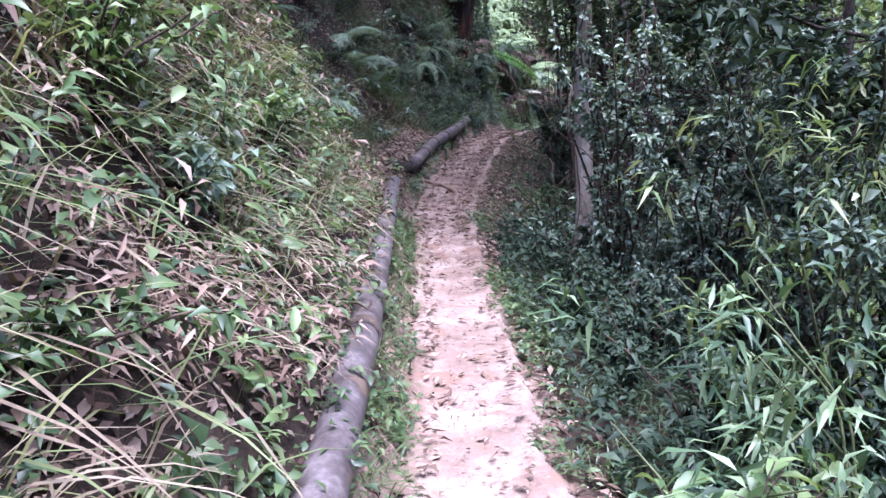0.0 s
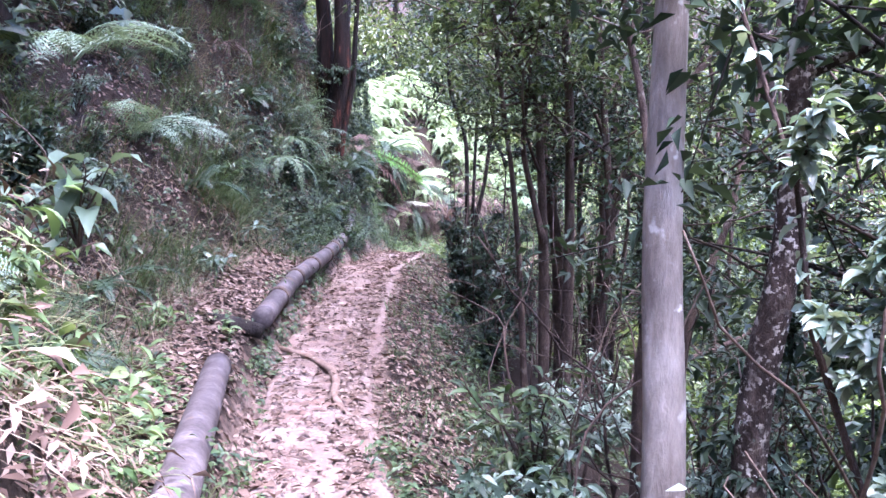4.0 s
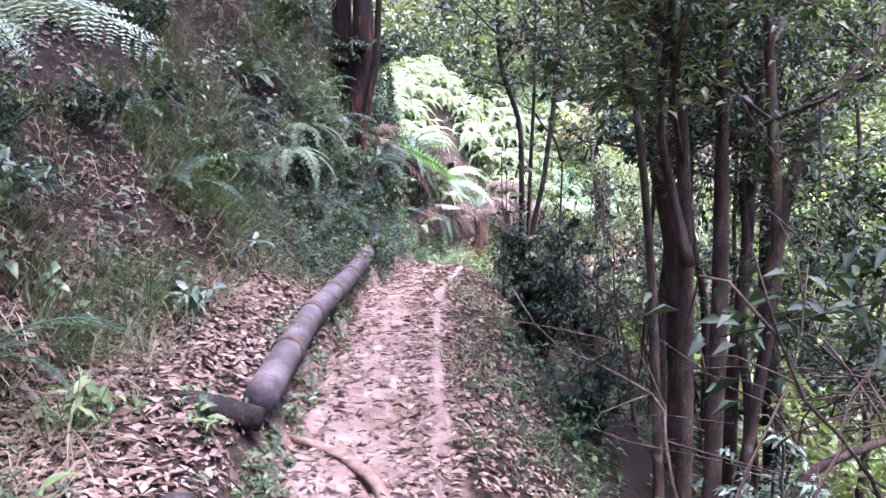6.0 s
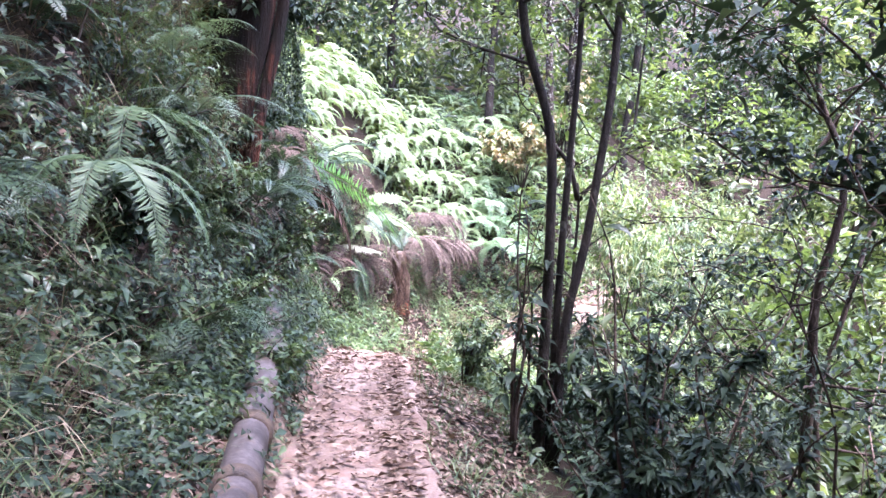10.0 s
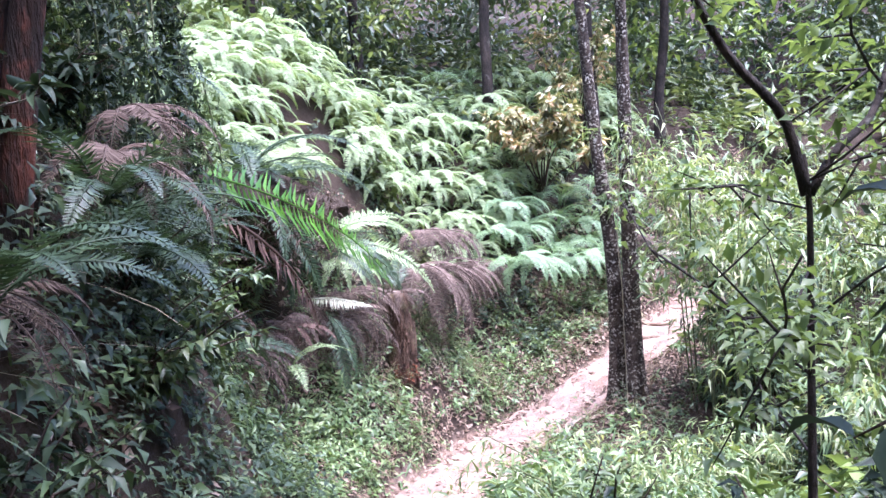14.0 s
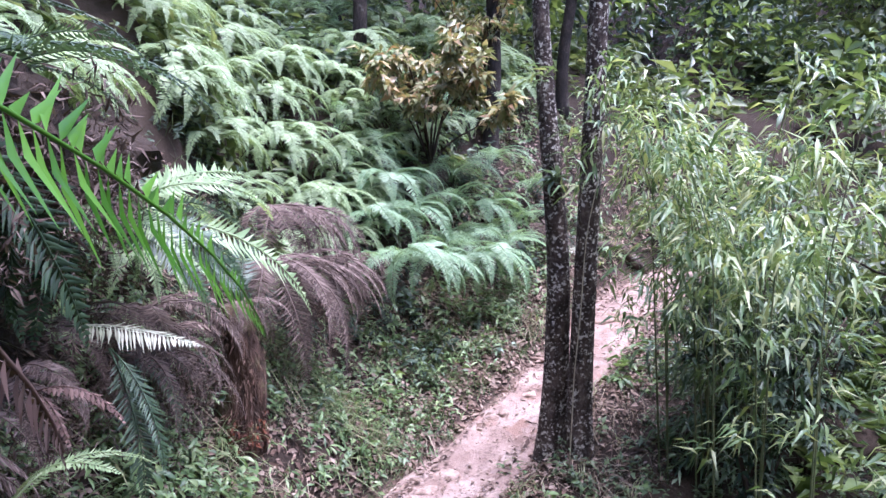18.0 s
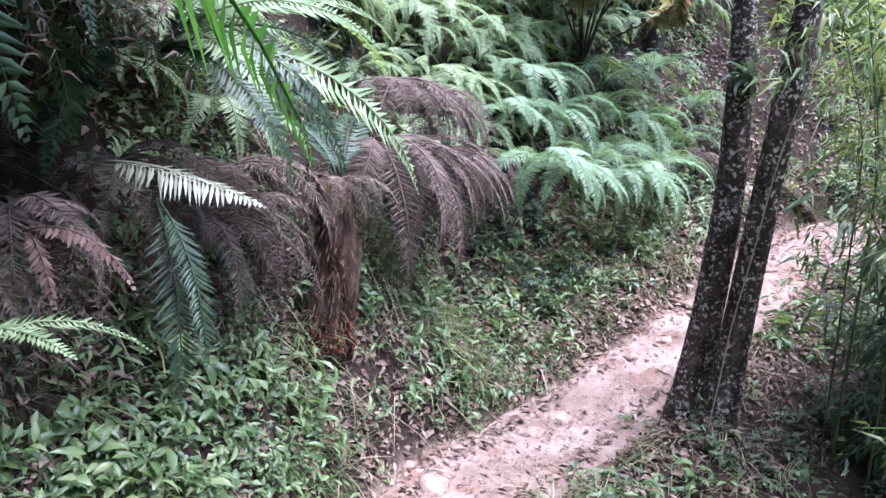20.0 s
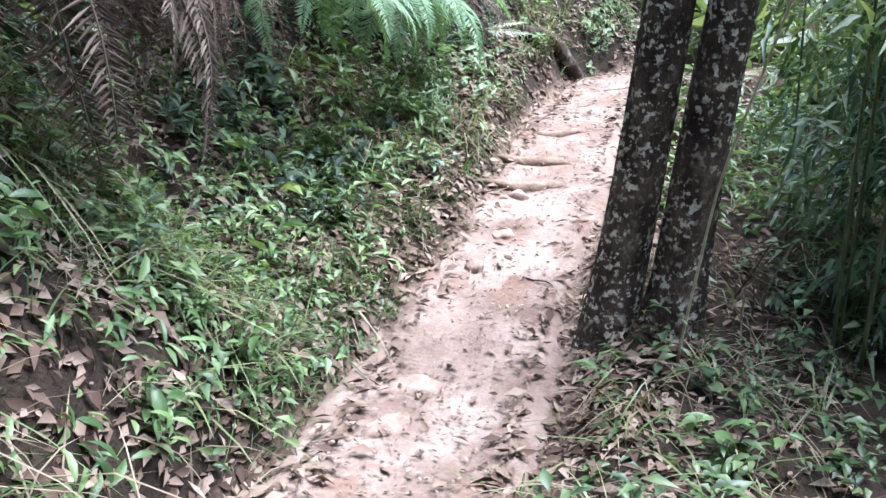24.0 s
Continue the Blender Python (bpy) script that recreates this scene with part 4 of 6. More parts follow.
# added on the right slope to take light off the path
for x, y, h in ((3.7, 5.4, 5.2), (3.6, 7.4, 5.0)):
    tree("slope_tree", x, y, [(0, 0, -0.4, 0.1, h + 1.5, 0.08)], M_DARKBARK, M_DARKLEAF, "dark tree added on the slope to shade the path", RC, 5200, 0.11, 0.3 if x > 3 else 0.65, 2.0, limbs=12, over=(-0.25 if x > 3 else -0.8, 0))
# added along the bank; their crowns darken the path and the left wall
for x, y, h, r in ((-2.7, 7.6, 4.5, 0.09), (-2.9, 10.2, 4.2, 0.08), (-2.6, 12.6, 4.2, 0.1), (-2.2, 14.8, 4.0, 0.08), (-1.9, 16.8, 4.0, 0.08), (-1.4, 18.6, 3.6, 0.09), (-0.9, 20.3, 3.4, 0.08)):
    tree("bank_tree", x, y, [(0, 0, 0.7, 0.2, h, r)], M_DARKBARK, M_DARKLEAF, "dark tree added on the bank to shade the path", R1, 3800 if y < 18 else 6000, 0.12, 0.4, 2.4, limbs=11, over=(0.6, 0))
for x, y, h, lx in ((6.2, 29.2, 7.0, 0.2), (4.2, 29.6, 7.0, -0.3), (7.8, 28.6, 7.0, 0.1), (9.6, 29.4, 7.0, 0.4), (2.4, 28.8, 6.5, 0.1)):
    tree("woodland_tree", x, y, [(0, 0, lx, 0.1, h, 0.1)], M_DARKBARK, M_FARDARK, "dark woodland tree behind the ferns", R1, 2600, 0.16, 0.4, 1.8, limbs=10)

# added trees: crowns above the view block the sky over the path
for x, y, h, way in ((-2.8, 6.6, 4.4, 1), (-3.0, 8.4, 4.8, 1), (-2.9, 11.0, 4.8, 1), (-2.6, 13.6, 4.8, 1), (-2.3, 16.2, 4.6, 1), (-1.5, 19.6, 4.4, 0.6), (-0.6, 20.8, 4.2, 0.6),  (4.1, 9.2, 9.6, -1), (4.3, 12.0, 9.8, -1), (4.2, 14.6, 9.8, -1)):
    tree("canopy_tree", x, y, [(0, 0, 0.7 * way, 0.1, h, 0.1)], M_DARKBARK, M_CANOPY, "tall tree added so that its unseen crown shades the path", RC, 3800, 0.24, 0.8, 2.0, limbs=14, over=(0.75 * way, 0), straight=True)

for x, y, h in ((10.8, 23.6, 6.0), (9.0, 22.6, 5.5), (8.0, 20.6, 5.5), (6.8, 18.4, 5.0), (11.5, 20.5, 6.0)):
    tree("valley_tree", x, y, [(0, 0, 0.2, 0.1, h, 0.07)], M_BARK, M_FAR, "light green tree in the valley", R1, 3600, 0.13, 0.2, 1.8, limbs=12)

# ---- the tree fern and the ferns of the bend ----
R2 = np.random.default_rng(21)
tf = thing("tree_fern", 3.33, 24.92, ground_z(3.33, 24.92) - 0.02, "short tree fern with a fibrous brown trunk", "tree fern")
part("trunk", mesh_of("trunk", *tube_geo(smooth_line([(0, 0, -0.1), (0.03, 0, 0.4), (-0.02, 0.02, 0.95)], 16), np.linspace(0.15, 0.115, 16), 18, 0.35)), M_FERNTRUNK, tf)
an, hz = R2.uniform(0, 6.28, 900), R2.uniform(-0.02, 0.97, 900)
rad = np.interp(hz, (0, 0.95), (0.165, 0.128))
rim = np.column_stack([rad * np.cos(an), rad * np.sin(an), hz])
part("mantle", mesh_of("mantle", *leaf_geo(rim, np.column_stack([np.cos(an) * 0.5, np.sin(an) * 0.5, np.full(900, -1.0)]) + R2.normal(0, 0.25, (900, 3)), rim * np.array([1, 1, 0]), R2.uniform(0.025, 0.09, 900), 0.012, 0.1)), M_FERNTRUNK, tf, "shaggy brown root fibres")
an, hz = R2.uniform(-2.4, 0.9, 260), R2.uniform(0.0, 0.24, 260) * R2.uniform(0.3, 1, 260)
rim = np.column_stack([0.17 * np.cos(an), 0.17 * np.sin(an), hz])
part("rot", mesh_of("rot", *leaf_geo(rim, R2.normal(0, 0.5, (260, 3)) + np.array([0, 0, -0.8]), rim * np.array([1, 1, 0]), R2.uniform(0.02, 0.06, 260), 0.022, 0.1)), M_ORANGE, tf, "orange rotten flakes at the foot")
for i in range(3):
    f = part("frond", FR_SWORDDARK[i % 3], None, tf)
    s = R2.uniform(0.75, 1.05)
    f.matrix_basis = pose(0, 0, 0.95, 0, R2.normal(-8, 8), 60 + i * 42 + R2.normal(0, 8)) @ Matrix.Diagonal((s, s, s, 1))
for i in range(14):
    f = part("dead_frond", (FR_DEADCOMB if i % 2 else FR_DEAD)[i % 3], None, tf, "brown dead frond hanging down")
    s = R2.uniform(0.3, 0.55)
    f.matrix_basis = pose(0, 0, 0.95, 0, R2.normal(0, 15), i * 51) @ Matrix.Diagonal((s, s, s, 1))



def thatch(ob, n, wide, tall, rng, out):
    """Matted, curled remains of old leaflets that cling under a fern."""
    k = max(n // 40, 1)
    a = np.radians(out + rng.uniform(-85, 85, k))
    r = wide * np.sqrt(rng.random(k))
    top = np.column_stack([r * np.cos(a), r * np.sin(a), -0.4 * tall * rng.random(k)])
    u = rng.random((k, 40, 1))
    drift = np.column_stack([np.cos(a), np.sin(a), np.zeros(k)]) * 0.12
    pos = top[:, None] + drift[:, None] * np.sin(2.4 * u) - np.array([0, 0, 1.0]) * u * (0.25 + 0.55 * tall * rng.random((k, 1, 1))) + rng.normal(0, 0.022, (k, 40, 3))
    d = rng.normal(0, 1, (k * 40, 3)) + np.array([0, 0, -0.5])
    L = 0.045 * rng.uniform(0.4, 1.5, k * 40)
    part("thatch", mesh_of("thatch", *leaf_geo(pos.reshape(-1, 3), d, rng.normal(0, 1, (k * 40, 3)), L, L * 0.16, 0.4)), M_FERNDEAD, ob, "matted brown remains of old fronds")
    tagged(ob.children[-1], "matted brown remains of old fronds", kind="stuff")


bf = thing("fern", 0.95, 20.5, 1.5, "large bright green fern frond hanging over the path", "fern")
aimed_frond(bf, FR_BIG[0], np.array(bf.location), (2.43, 21.8, 0.72), 8, -40, 62)
aimed_frond(bf, FR_DYING[0], np.array(bf.location) + (0.1, 0, -0.15), (1.85, 21.6, 0.45), 8, -40, 60, "dead_frond", "brown dying frond")
for k in range(3):
    part("dead_frond", FR_DEADCOMB[k], None, bf, "brown dead frond").matrix_basis = pose(0, 0, -0.1, 20, -15, 60 + 25 * k) @ Matrix.Diagonal((0.9, 0.9, 0.9, 1))
fern("fern", 2.1, 23.55, 0.44, FR_PALE, 1, 0.72, "pale dried fern frond sticking out of the bank", R2, -27, 0)
crown_fern = thing("fern", 2.3, 23.85, 0.85, "large fern with light and dark green fronds arching from the bank", "fern")
for me, tip, a1, rl in ((FR_SWORD[0], (3.36, 23.69, 0.37), -45, 25), (FR_SWORDDARK[0], (2.98, 24.2, 0.27), -50, 35), (FR_SWORD[2], (3.05, 24.5, 0.75), -45, 20), (FR_SWORDDARK[0], (1.9, 23.2, 0.4), -50, 0), (FR_SWORDDARK[1], (3.1, 23.9, 0.75), -50, 20), (FR_SWORDDARK[2], (2.75, 23.45, 0.5), -50, 30), (FR_SWORD[1], (3.35, 24.35, 0.85), -45, 15), (FR_SWORDDARK[0], (2.75, 24.35, 1.05), -50, 10), (FR_SWORD[1], (2.85, 23.9, 0.3), -45, 40), (FR_SWORD[0], (3.3, 24.1, 1.0), -45, 20), (FR_SWORD[2], (3.15, 23.75, 0.9), -50, 25), (FR_SWORDDARK[1], (3.05, 23.75, 0.36), -50, 30), (FR_SWORDDARK[0], (2.9, 23.5, 0.62), -50, 30), (FR_SWORD[0], (2.65, 23.35, 0.7), -50, 25)):
    aimed_frond(crown_fern, me, np.array(crown_fern.location), tip, 55, a1, rl)
fern("fern", 2.3, 23.6, 0.3, FR_HANG, 3, 0.75, "dark green fern fronds hanging straight down", R2, -50, 60)
fern("fern", 1.9, 22.9, 0.3, FR_RED, 3, 0.42, "reddish dry fern on the bank", R2, -40, 80)
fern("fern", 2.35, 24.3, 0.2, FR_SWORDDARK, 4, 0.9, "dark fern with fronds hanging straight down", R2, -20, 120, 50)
for x, y, z, s in ((1.85, 23.2, 0.3, 0.5), (2.15, 23.9, 0.4, 0.6), (2.65, 24.6, 0.3, 0.8), (2.5, 24.3, 0.1, 0.8), (2.8, 24.85, 0.1, 0.7)):
    thatch(fern("dead_fern", x, y, z, FR_DEAD[:1] + FR_DEADCOMB, 9, s, "brown dead fern fronds hanging down the bank", R2, -45, 170), 800, 0.35 * s, s, R2, -45)
for x, y, z, s in ((3.75, 25.6, 0.45, 1.1), (4.0, 25.8, 0.4, 1.1), (4.3, 26.0, 0.4, 0.85), (4.7, 26.3, 0.3, 0.55), (4.0, 26.1, 0.85, 0.95), (4.9, 26.8, 0.35, 0.6), (5.25, 27.1, 0.3, 0.55), (4.4, 26.4, 0.8, 0.85), (8.1, 27.9, 0.45, 0.7)):
    thatch(fern("dead_fern", x, y, z, FR_DEADHANG, 10, 0.95 * s, "grey-brown dead fern with long fronds hanging down", R2, -60, 150), 480, 0.3 * s, 0.7 * s, R2, -60)


def soil_overhang(x, y, z, rx, ry, rz, turn):
    """An undercut lip added to the bank to shade the hollow: a lump of soil rooted in the hillside."""
    bm = bmesh.new()
    bmesh.ops.create_icosphere(bm, subdivisions=4, radius=1.0)
    for v in bm.verts:
        n = noise.noise(Vector(v.co) * 1.6 + Vector((x, y, z))) * 0.3 + noise.noise(Vector(v.co) * 5.0) * 0.1
        v.co = Vector((v.co.x * rx, v.co.y * ry, v.co.z * rz)) * (1 + n)
    me = bpy.data.meshes.new("bank_overhang")
    bm.to_mesh(me)
    bm.free()
    ob = part("bank_overhang", me, M_SOIL)
    ob.matrix_basis = pose(x, y, z, 0, 0, turn)
    return tagged(ob, "soil lip added under the ferns to shade the hollow", "bank", kind="structure")


# lumps and ferns added to block the sky above the hollow
soil_overhang(1.35, 22.3, 1.3, 0.62, 0.8, 0.26, -15)
soil_overhang(1.75, 23.35, 1.2, 0.62, 0.8, 0.26, -30)
for x, y, z in ((1.55, 22.4, 1.35), (1.7, 22.9, 1.4), (1.5, 21.9, 1.5)):
    thatch(fern("fern", x, y, z, FR_SWORDDARK + FR_HANG, 10, 0.95, "dark fern added over the hollow in the bank to shade it", R2, -40, 170), 1200, 0.5, 0.5, R2, -40)
fern("fern", 1.75, 22.2, 0.1, FR_SWORD, 3, 0.5, "small light green fern low on the bank", R2, -30, 80)
fern("fern", 8.3, 27.7, 0.15, FR_PALE, 2, 0.6, "pale drooping fern beside the fallen log", R2, -60, 60)
for i in range(26):
    s = R2.uniform(share(21.4), share(24.0))
    x, y = beside(s, s + 0.003, *(2 * [R2.uniform(1.7, 3.0)]), 1, R2)
    x, y = float(x[0]), float(y[0])
    fern("fern", x, y, max(ground_z(x, y) + 0.25, 1.6), FR_COMB, 7, R2.uniform(0.7, 1.0), "pale green fern cascading over the bank", R2, -35, 190)
# fern bank round the bend
FARFERN = []


def joined_fern(x, y, z, fronds, n, size, rng, toward, arc):
    """The fronds of one fern, for the thicket that is one object."""
    for i in range(n):
        me = fronds[i % len(fronds)]
        v, f = np.empty(3 * len(me.vertices), np.float32), np.empty(len(me.loops), np.int32)
        me.vertices.foreach_get("co", v)
        me.loops.foreach_get("vertex_index", f)
        m = np.array(pose(x, y, z, rng.normal(0, 10), rng.normal(0, 9), toward + (i / (n - 1) - 0.5) * arc + rng.normal(0, 6)))
        FARFERN.append((v.reshape(-1, 3) * (size * rng.uniform(0.75, 1.15)) @ m[:3, :3].T + m[:3, 3], f.reshape(-1, 3)))



for i in range(290):
    s = R2.uniform(share(22.8), 0.87)
    x, y = beside(s, s + 0.003, *(2 * [(2.15 if s > share(24.2) else 1.65) + 2.2 * R2.random() ** 1.2]), 1, R2)
    x, y = float(x[0]), float(y[0])
    j, _ = spine_at([x], [y])
    out = math.degrees(math.atan2(-SPINE_T[j[0], 0], SPINE_T[j[0], 1]))
    if i % 2:
        joined_fern(x, y, ground_z(x, y) + R2.uniform(0.0, 0.35), FR_COMB, 8, R2.uniform(0.55, 0.95), R2, out, 190)
    else:
        fern("fern", x, y, ground_z(x, y) + R2.uniform(0.0, 0.35), FR_FINE if x > 5.4 else FR_COMB, 8, R2.uniform(0.55, 0.95), "bright green arching fern on the bank", R2, out, 190)
tagged(part("fern_thicket", mesh_of("fern_thicket", *join_geo(FARFERN)), M_FERN), "thicket of bright green ferns that covers the bank", "ferns", kind="stuff")
for i in range(6):
    s = R2.uniform(share(22.0), share(24.0))
    x, y = beside(s, s + 0.003, *(2 * [R2.uniform(1.2, 1.9)]), 1, R2)
    x, y = float(x[0]), float(y[0])
    j, _ = spine_at([x], [y])
    out = math.degrees(math.atan2(-SPINE_T[j[0], 0], SPINE_T[j[0], 1]))
    fern("dead_fern", x, y, ground_z(x, y) + 0.45, FR_DEADCOMB, 6, R2.uniform(0.6, 0.95), "brown dead fern hanging down the bank", R2, out, 150)
# ferns on the bank along the pipe, their green darkened for its shade
for i in range(26):
    s = R2.uniform(share(5.0), share(20.0))
    x, y = beside(s, s + 0.003, *(2 * [R2.uniform(1.3, 3.2)]), 1, R2)
    x, y = float(x[0]), float(y[0])
    fern("fern", x, y, None, FR_SWORDDARK if i % 2 else FR_FEATHERDARK, 6, R2.uniform(0.45, 0.75), "fern on the shaded bank, green darkened for the shade", R2, 0, 200)
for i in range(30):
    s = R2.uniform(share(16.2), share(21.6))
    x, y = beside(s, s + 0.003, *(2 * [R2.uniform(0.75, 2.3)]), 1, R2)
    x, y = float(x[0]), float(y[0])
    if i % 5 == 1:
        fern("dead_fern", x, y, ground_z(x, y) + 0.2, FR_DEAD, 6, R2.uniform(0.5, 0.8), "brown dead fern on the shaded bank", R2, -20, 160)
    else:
        fern("fern", x, y, None, FR_SWORDDARK if i % 4 else FR_FEATHERDARK, 7, R2.uniform(0.5, 0.85), "fern on the shaded bank, green darkened for the shade", R2, -20, 200)
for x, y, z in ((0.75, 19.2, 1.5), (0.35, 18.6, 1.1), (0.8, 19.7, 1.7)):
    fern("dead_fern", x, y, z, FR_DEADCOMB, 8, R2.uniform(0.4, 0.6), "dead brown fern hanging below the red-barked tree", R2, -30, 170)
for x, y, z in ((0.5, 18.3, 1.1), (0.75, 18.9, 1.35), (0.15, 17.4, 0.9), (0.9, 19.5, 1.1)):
    fern("fern", x, y, z, FR_SWORDDARK, 7, R2.uniform(0.4, 0.6), "sword fern hanging on the bank, darkened for shade", R2, -40, 170)
fern("fern", -0.1, 17.2, 1.95, FR_SOFT, 4, 0.6, "light fern frond in front of the red-barked tree", R2, -60, 100)
fern("fern", -0.98, 6.55, 1.1, FR_SOFT, 5, 0.5, "green fern leaning out of the bank", R2, -20, 130)
fern("fern", -0.95, 8.1, 1.6, FR_SOFT, 6, 0.6, "green fern leaning out of the bank", R2, -30, 130)
fern("fern", -0.95, 9.25, 1.35, FR_SOFT, 4, 0.6, "pale green fern overhanging the bank", R2, -40, 90)
fern("fern", 0.0, 17.2, 1.6, FR_SOFT, 5, 0.7, "fern beside the red-barked tree", R2, -60, 140)
for x, y, z in ((-0.4, 16.0, 1.3), (-0.3, 16.8, 1.6)):
    fern("fern", x, y, z, FR_DROOP, 6, 0.75, "fern with long fronds drooping down the bank, darkened for shade", R2, -40, 170)
fern("fern", 0.05, 16.3, 0.5, FR_FEATHERDARK, 6, 0.65, "large drooping dark green fern on the bank", R2, -30, 160)

# ---- shrubs and bamboo ----
R3 = np.random.default_rng(33)
shrub("small_leaved_shrub", 1.3, 6.25, None, 3.4, 0.8, 7000, 0.055, M_SHRUB, "dense shrub with small bluish-green leaves", R3, narrow=0.55, droop=0.05, stems=14, bare=0.12, near=True)
shrub("small_leaved_shrub", 2.2, 4.9, None, 4.2, 0.95, 6000, 0.06, M_SHRUB, "dense shrub with small bluish-green leaves", R3, narrow=0.5, droop=0.05, stems=14, bare=0.12, near=True)
shrub("small_leaved_shrub", 1.75, 5.6, None, 3.9, 0.85, 7000, 0.055, M_SHRUB, "dense shrub with small bluish-green leaves", R3, narrow=0.55, droop=0.05, stems=14, bare=0.12, near=True)
shrub("small_leaved_shrub", 1.75, 2.9, None, 1.3, 0.6, 3000, 0.06, M_DARKLEAF, "dark small-leaved shrub below the path", R3, narrow=0.5)
for x, y, h in ((3.0, 5.6, 4.6), (3.1, 3.9, 4.0)):
    tree("leafy_tree", x, y, [(0, 0, -0.2, 0, h, 0.045)], M_DARKBARK, M_SHRUB, "small dense tree with bluish-green leaves on the slope", R3, 9000, 0.075, 0.2, 1.3, limbs=16, narrow=0.5)
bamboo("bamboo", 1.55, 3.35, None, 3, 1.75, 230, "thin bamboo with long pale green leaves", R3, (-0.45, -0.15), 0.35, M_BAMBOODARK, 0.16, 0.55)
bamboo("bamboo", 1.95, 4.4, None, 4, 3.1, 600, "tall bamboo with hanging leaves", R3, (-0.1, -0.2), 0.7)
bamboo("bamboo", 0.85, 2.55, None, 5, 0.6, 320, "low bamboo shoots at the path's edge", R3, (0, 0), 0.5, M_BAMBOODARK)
shrub("broad_leaved_weed", 0.85, 2.2, None, 0.5, 0.4, 170, 0.13, M_LUSH, "broad-leaved weed with yellowish tips", R3, narrow=0.38, category="weed")
shrub("broad_leaved_weed", 1.2, 2.5, None, 0.6, 0.45, 170, 0.13, M_LUSH, "broad-leaved weed beside the path", R3, narrow=0.38, category="weed")
shrub("pale_leaved_plant", -1.0, 8.4, 0.95, 0.4, 0.25, 26, 0.22, M_PALE, "plant with large pale green leaves", R3, stems=4, narrow=0.36, category="plant")
for x, y, h in ((0.95, 4.3, 0.7), (0.9, 5.2, 0.8), (0.95, 6.0, 0.8), (1.0, 6.9, 0.9)):
    shrub("edge_shrub", x, y, None, h, 0.35, 1100, 0.055, M_DARKLEAF, "low dark shrub hugging the path's edge", R3, narrow=0.5)
for x, y, z, h in ((1.5, 2.6, None, 1.5), (1.7, 2.1, None, 1.3)):
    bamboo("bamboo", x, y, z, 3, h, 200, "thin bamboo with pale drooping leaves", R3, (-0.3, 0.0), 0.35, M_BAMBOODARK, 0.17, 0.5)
shrub("lance_leaved_shrub", 1.2, 9.25, None, 1.2, 0.5, 260, 0.13, M_WEED, "shrub with long lance-shaped leaves", R3, narrow=0.26)
shrub("lance_leaved_shrub", 0.95, 8.7, None, 0.7, 0.45, 420, 0.11, M_SHRUB, "low leafy shrub at the path's edge", R3, narrow=0.36)
for x, y, h, w, n, lf, m in ((1.85, 15.1, 1.75, 0.5, 4200, 0.07, M_DARKLEAF), (2.2, 15.9, 1.8, 0.5, 3600, 0.065, M_DARKLEAF), (2.7, 16.9, 1.9, 0.9, 3000, 0.07, M_DARKLEAF), (2.0, 15.5, 1.1, 0.6, 1500, 0.07, M_DARKLEAF), (2.9, 18.0, 1.5, 0.8, 2200, 0.08, M_DARKLEAF), (2.4, 9.2, 1.6, 0.8, 2000, 0.07, M_SHRUB), (2.2, 7.2, 1.7, 0.8, 2400, 0.06, M_SHRUB), (1.9, 6.0, 2.2, 0.8, 2600, 0.055, M_SHRUB), (3.2, 5.4, 3.0, 1.2, 3200, 0.08, M_DARKLEAF), (3.2, 2.6, 2.6, 1.2, 3200, 0.08, M_DARKLEAF), (3.1, 17.0, 1.1, 0.6, 800, 0.12, M_DARKLEAF)):
    shrub("dark_leaved_shrub", x, y, None, h, w, n, lf, m, "dense dark green shrub on the slope below the path", R3)
# crowns coloured dark, to stand as silhouettes before the bright valley
for x, y, h in ((2.9, 12.9, 3.9), (3.2, 14.2, 4.0), (3.5, 10.4, 4.2), (3.8, 12.4, 4.4), (3.0, 8.6, 3.6), (4.6, 14.0, 4.6), (3.9, 16.4, 4.0)):
    tree("leafy_tree", x, y, [(0, 0, -0.2, 0, h, 0.045), (0.1, 0.1, 0.5, 0.3, 0.9 * h, 0.03)], M_BARK, M_DARKLEAF, "thin many-branched tree on the slope", R3, 3600 if x < 3.3 else 6500, 0.07, 0.6 if x < 3.3 else 0.25, 1.4, limbs=12, narrow=0.45)
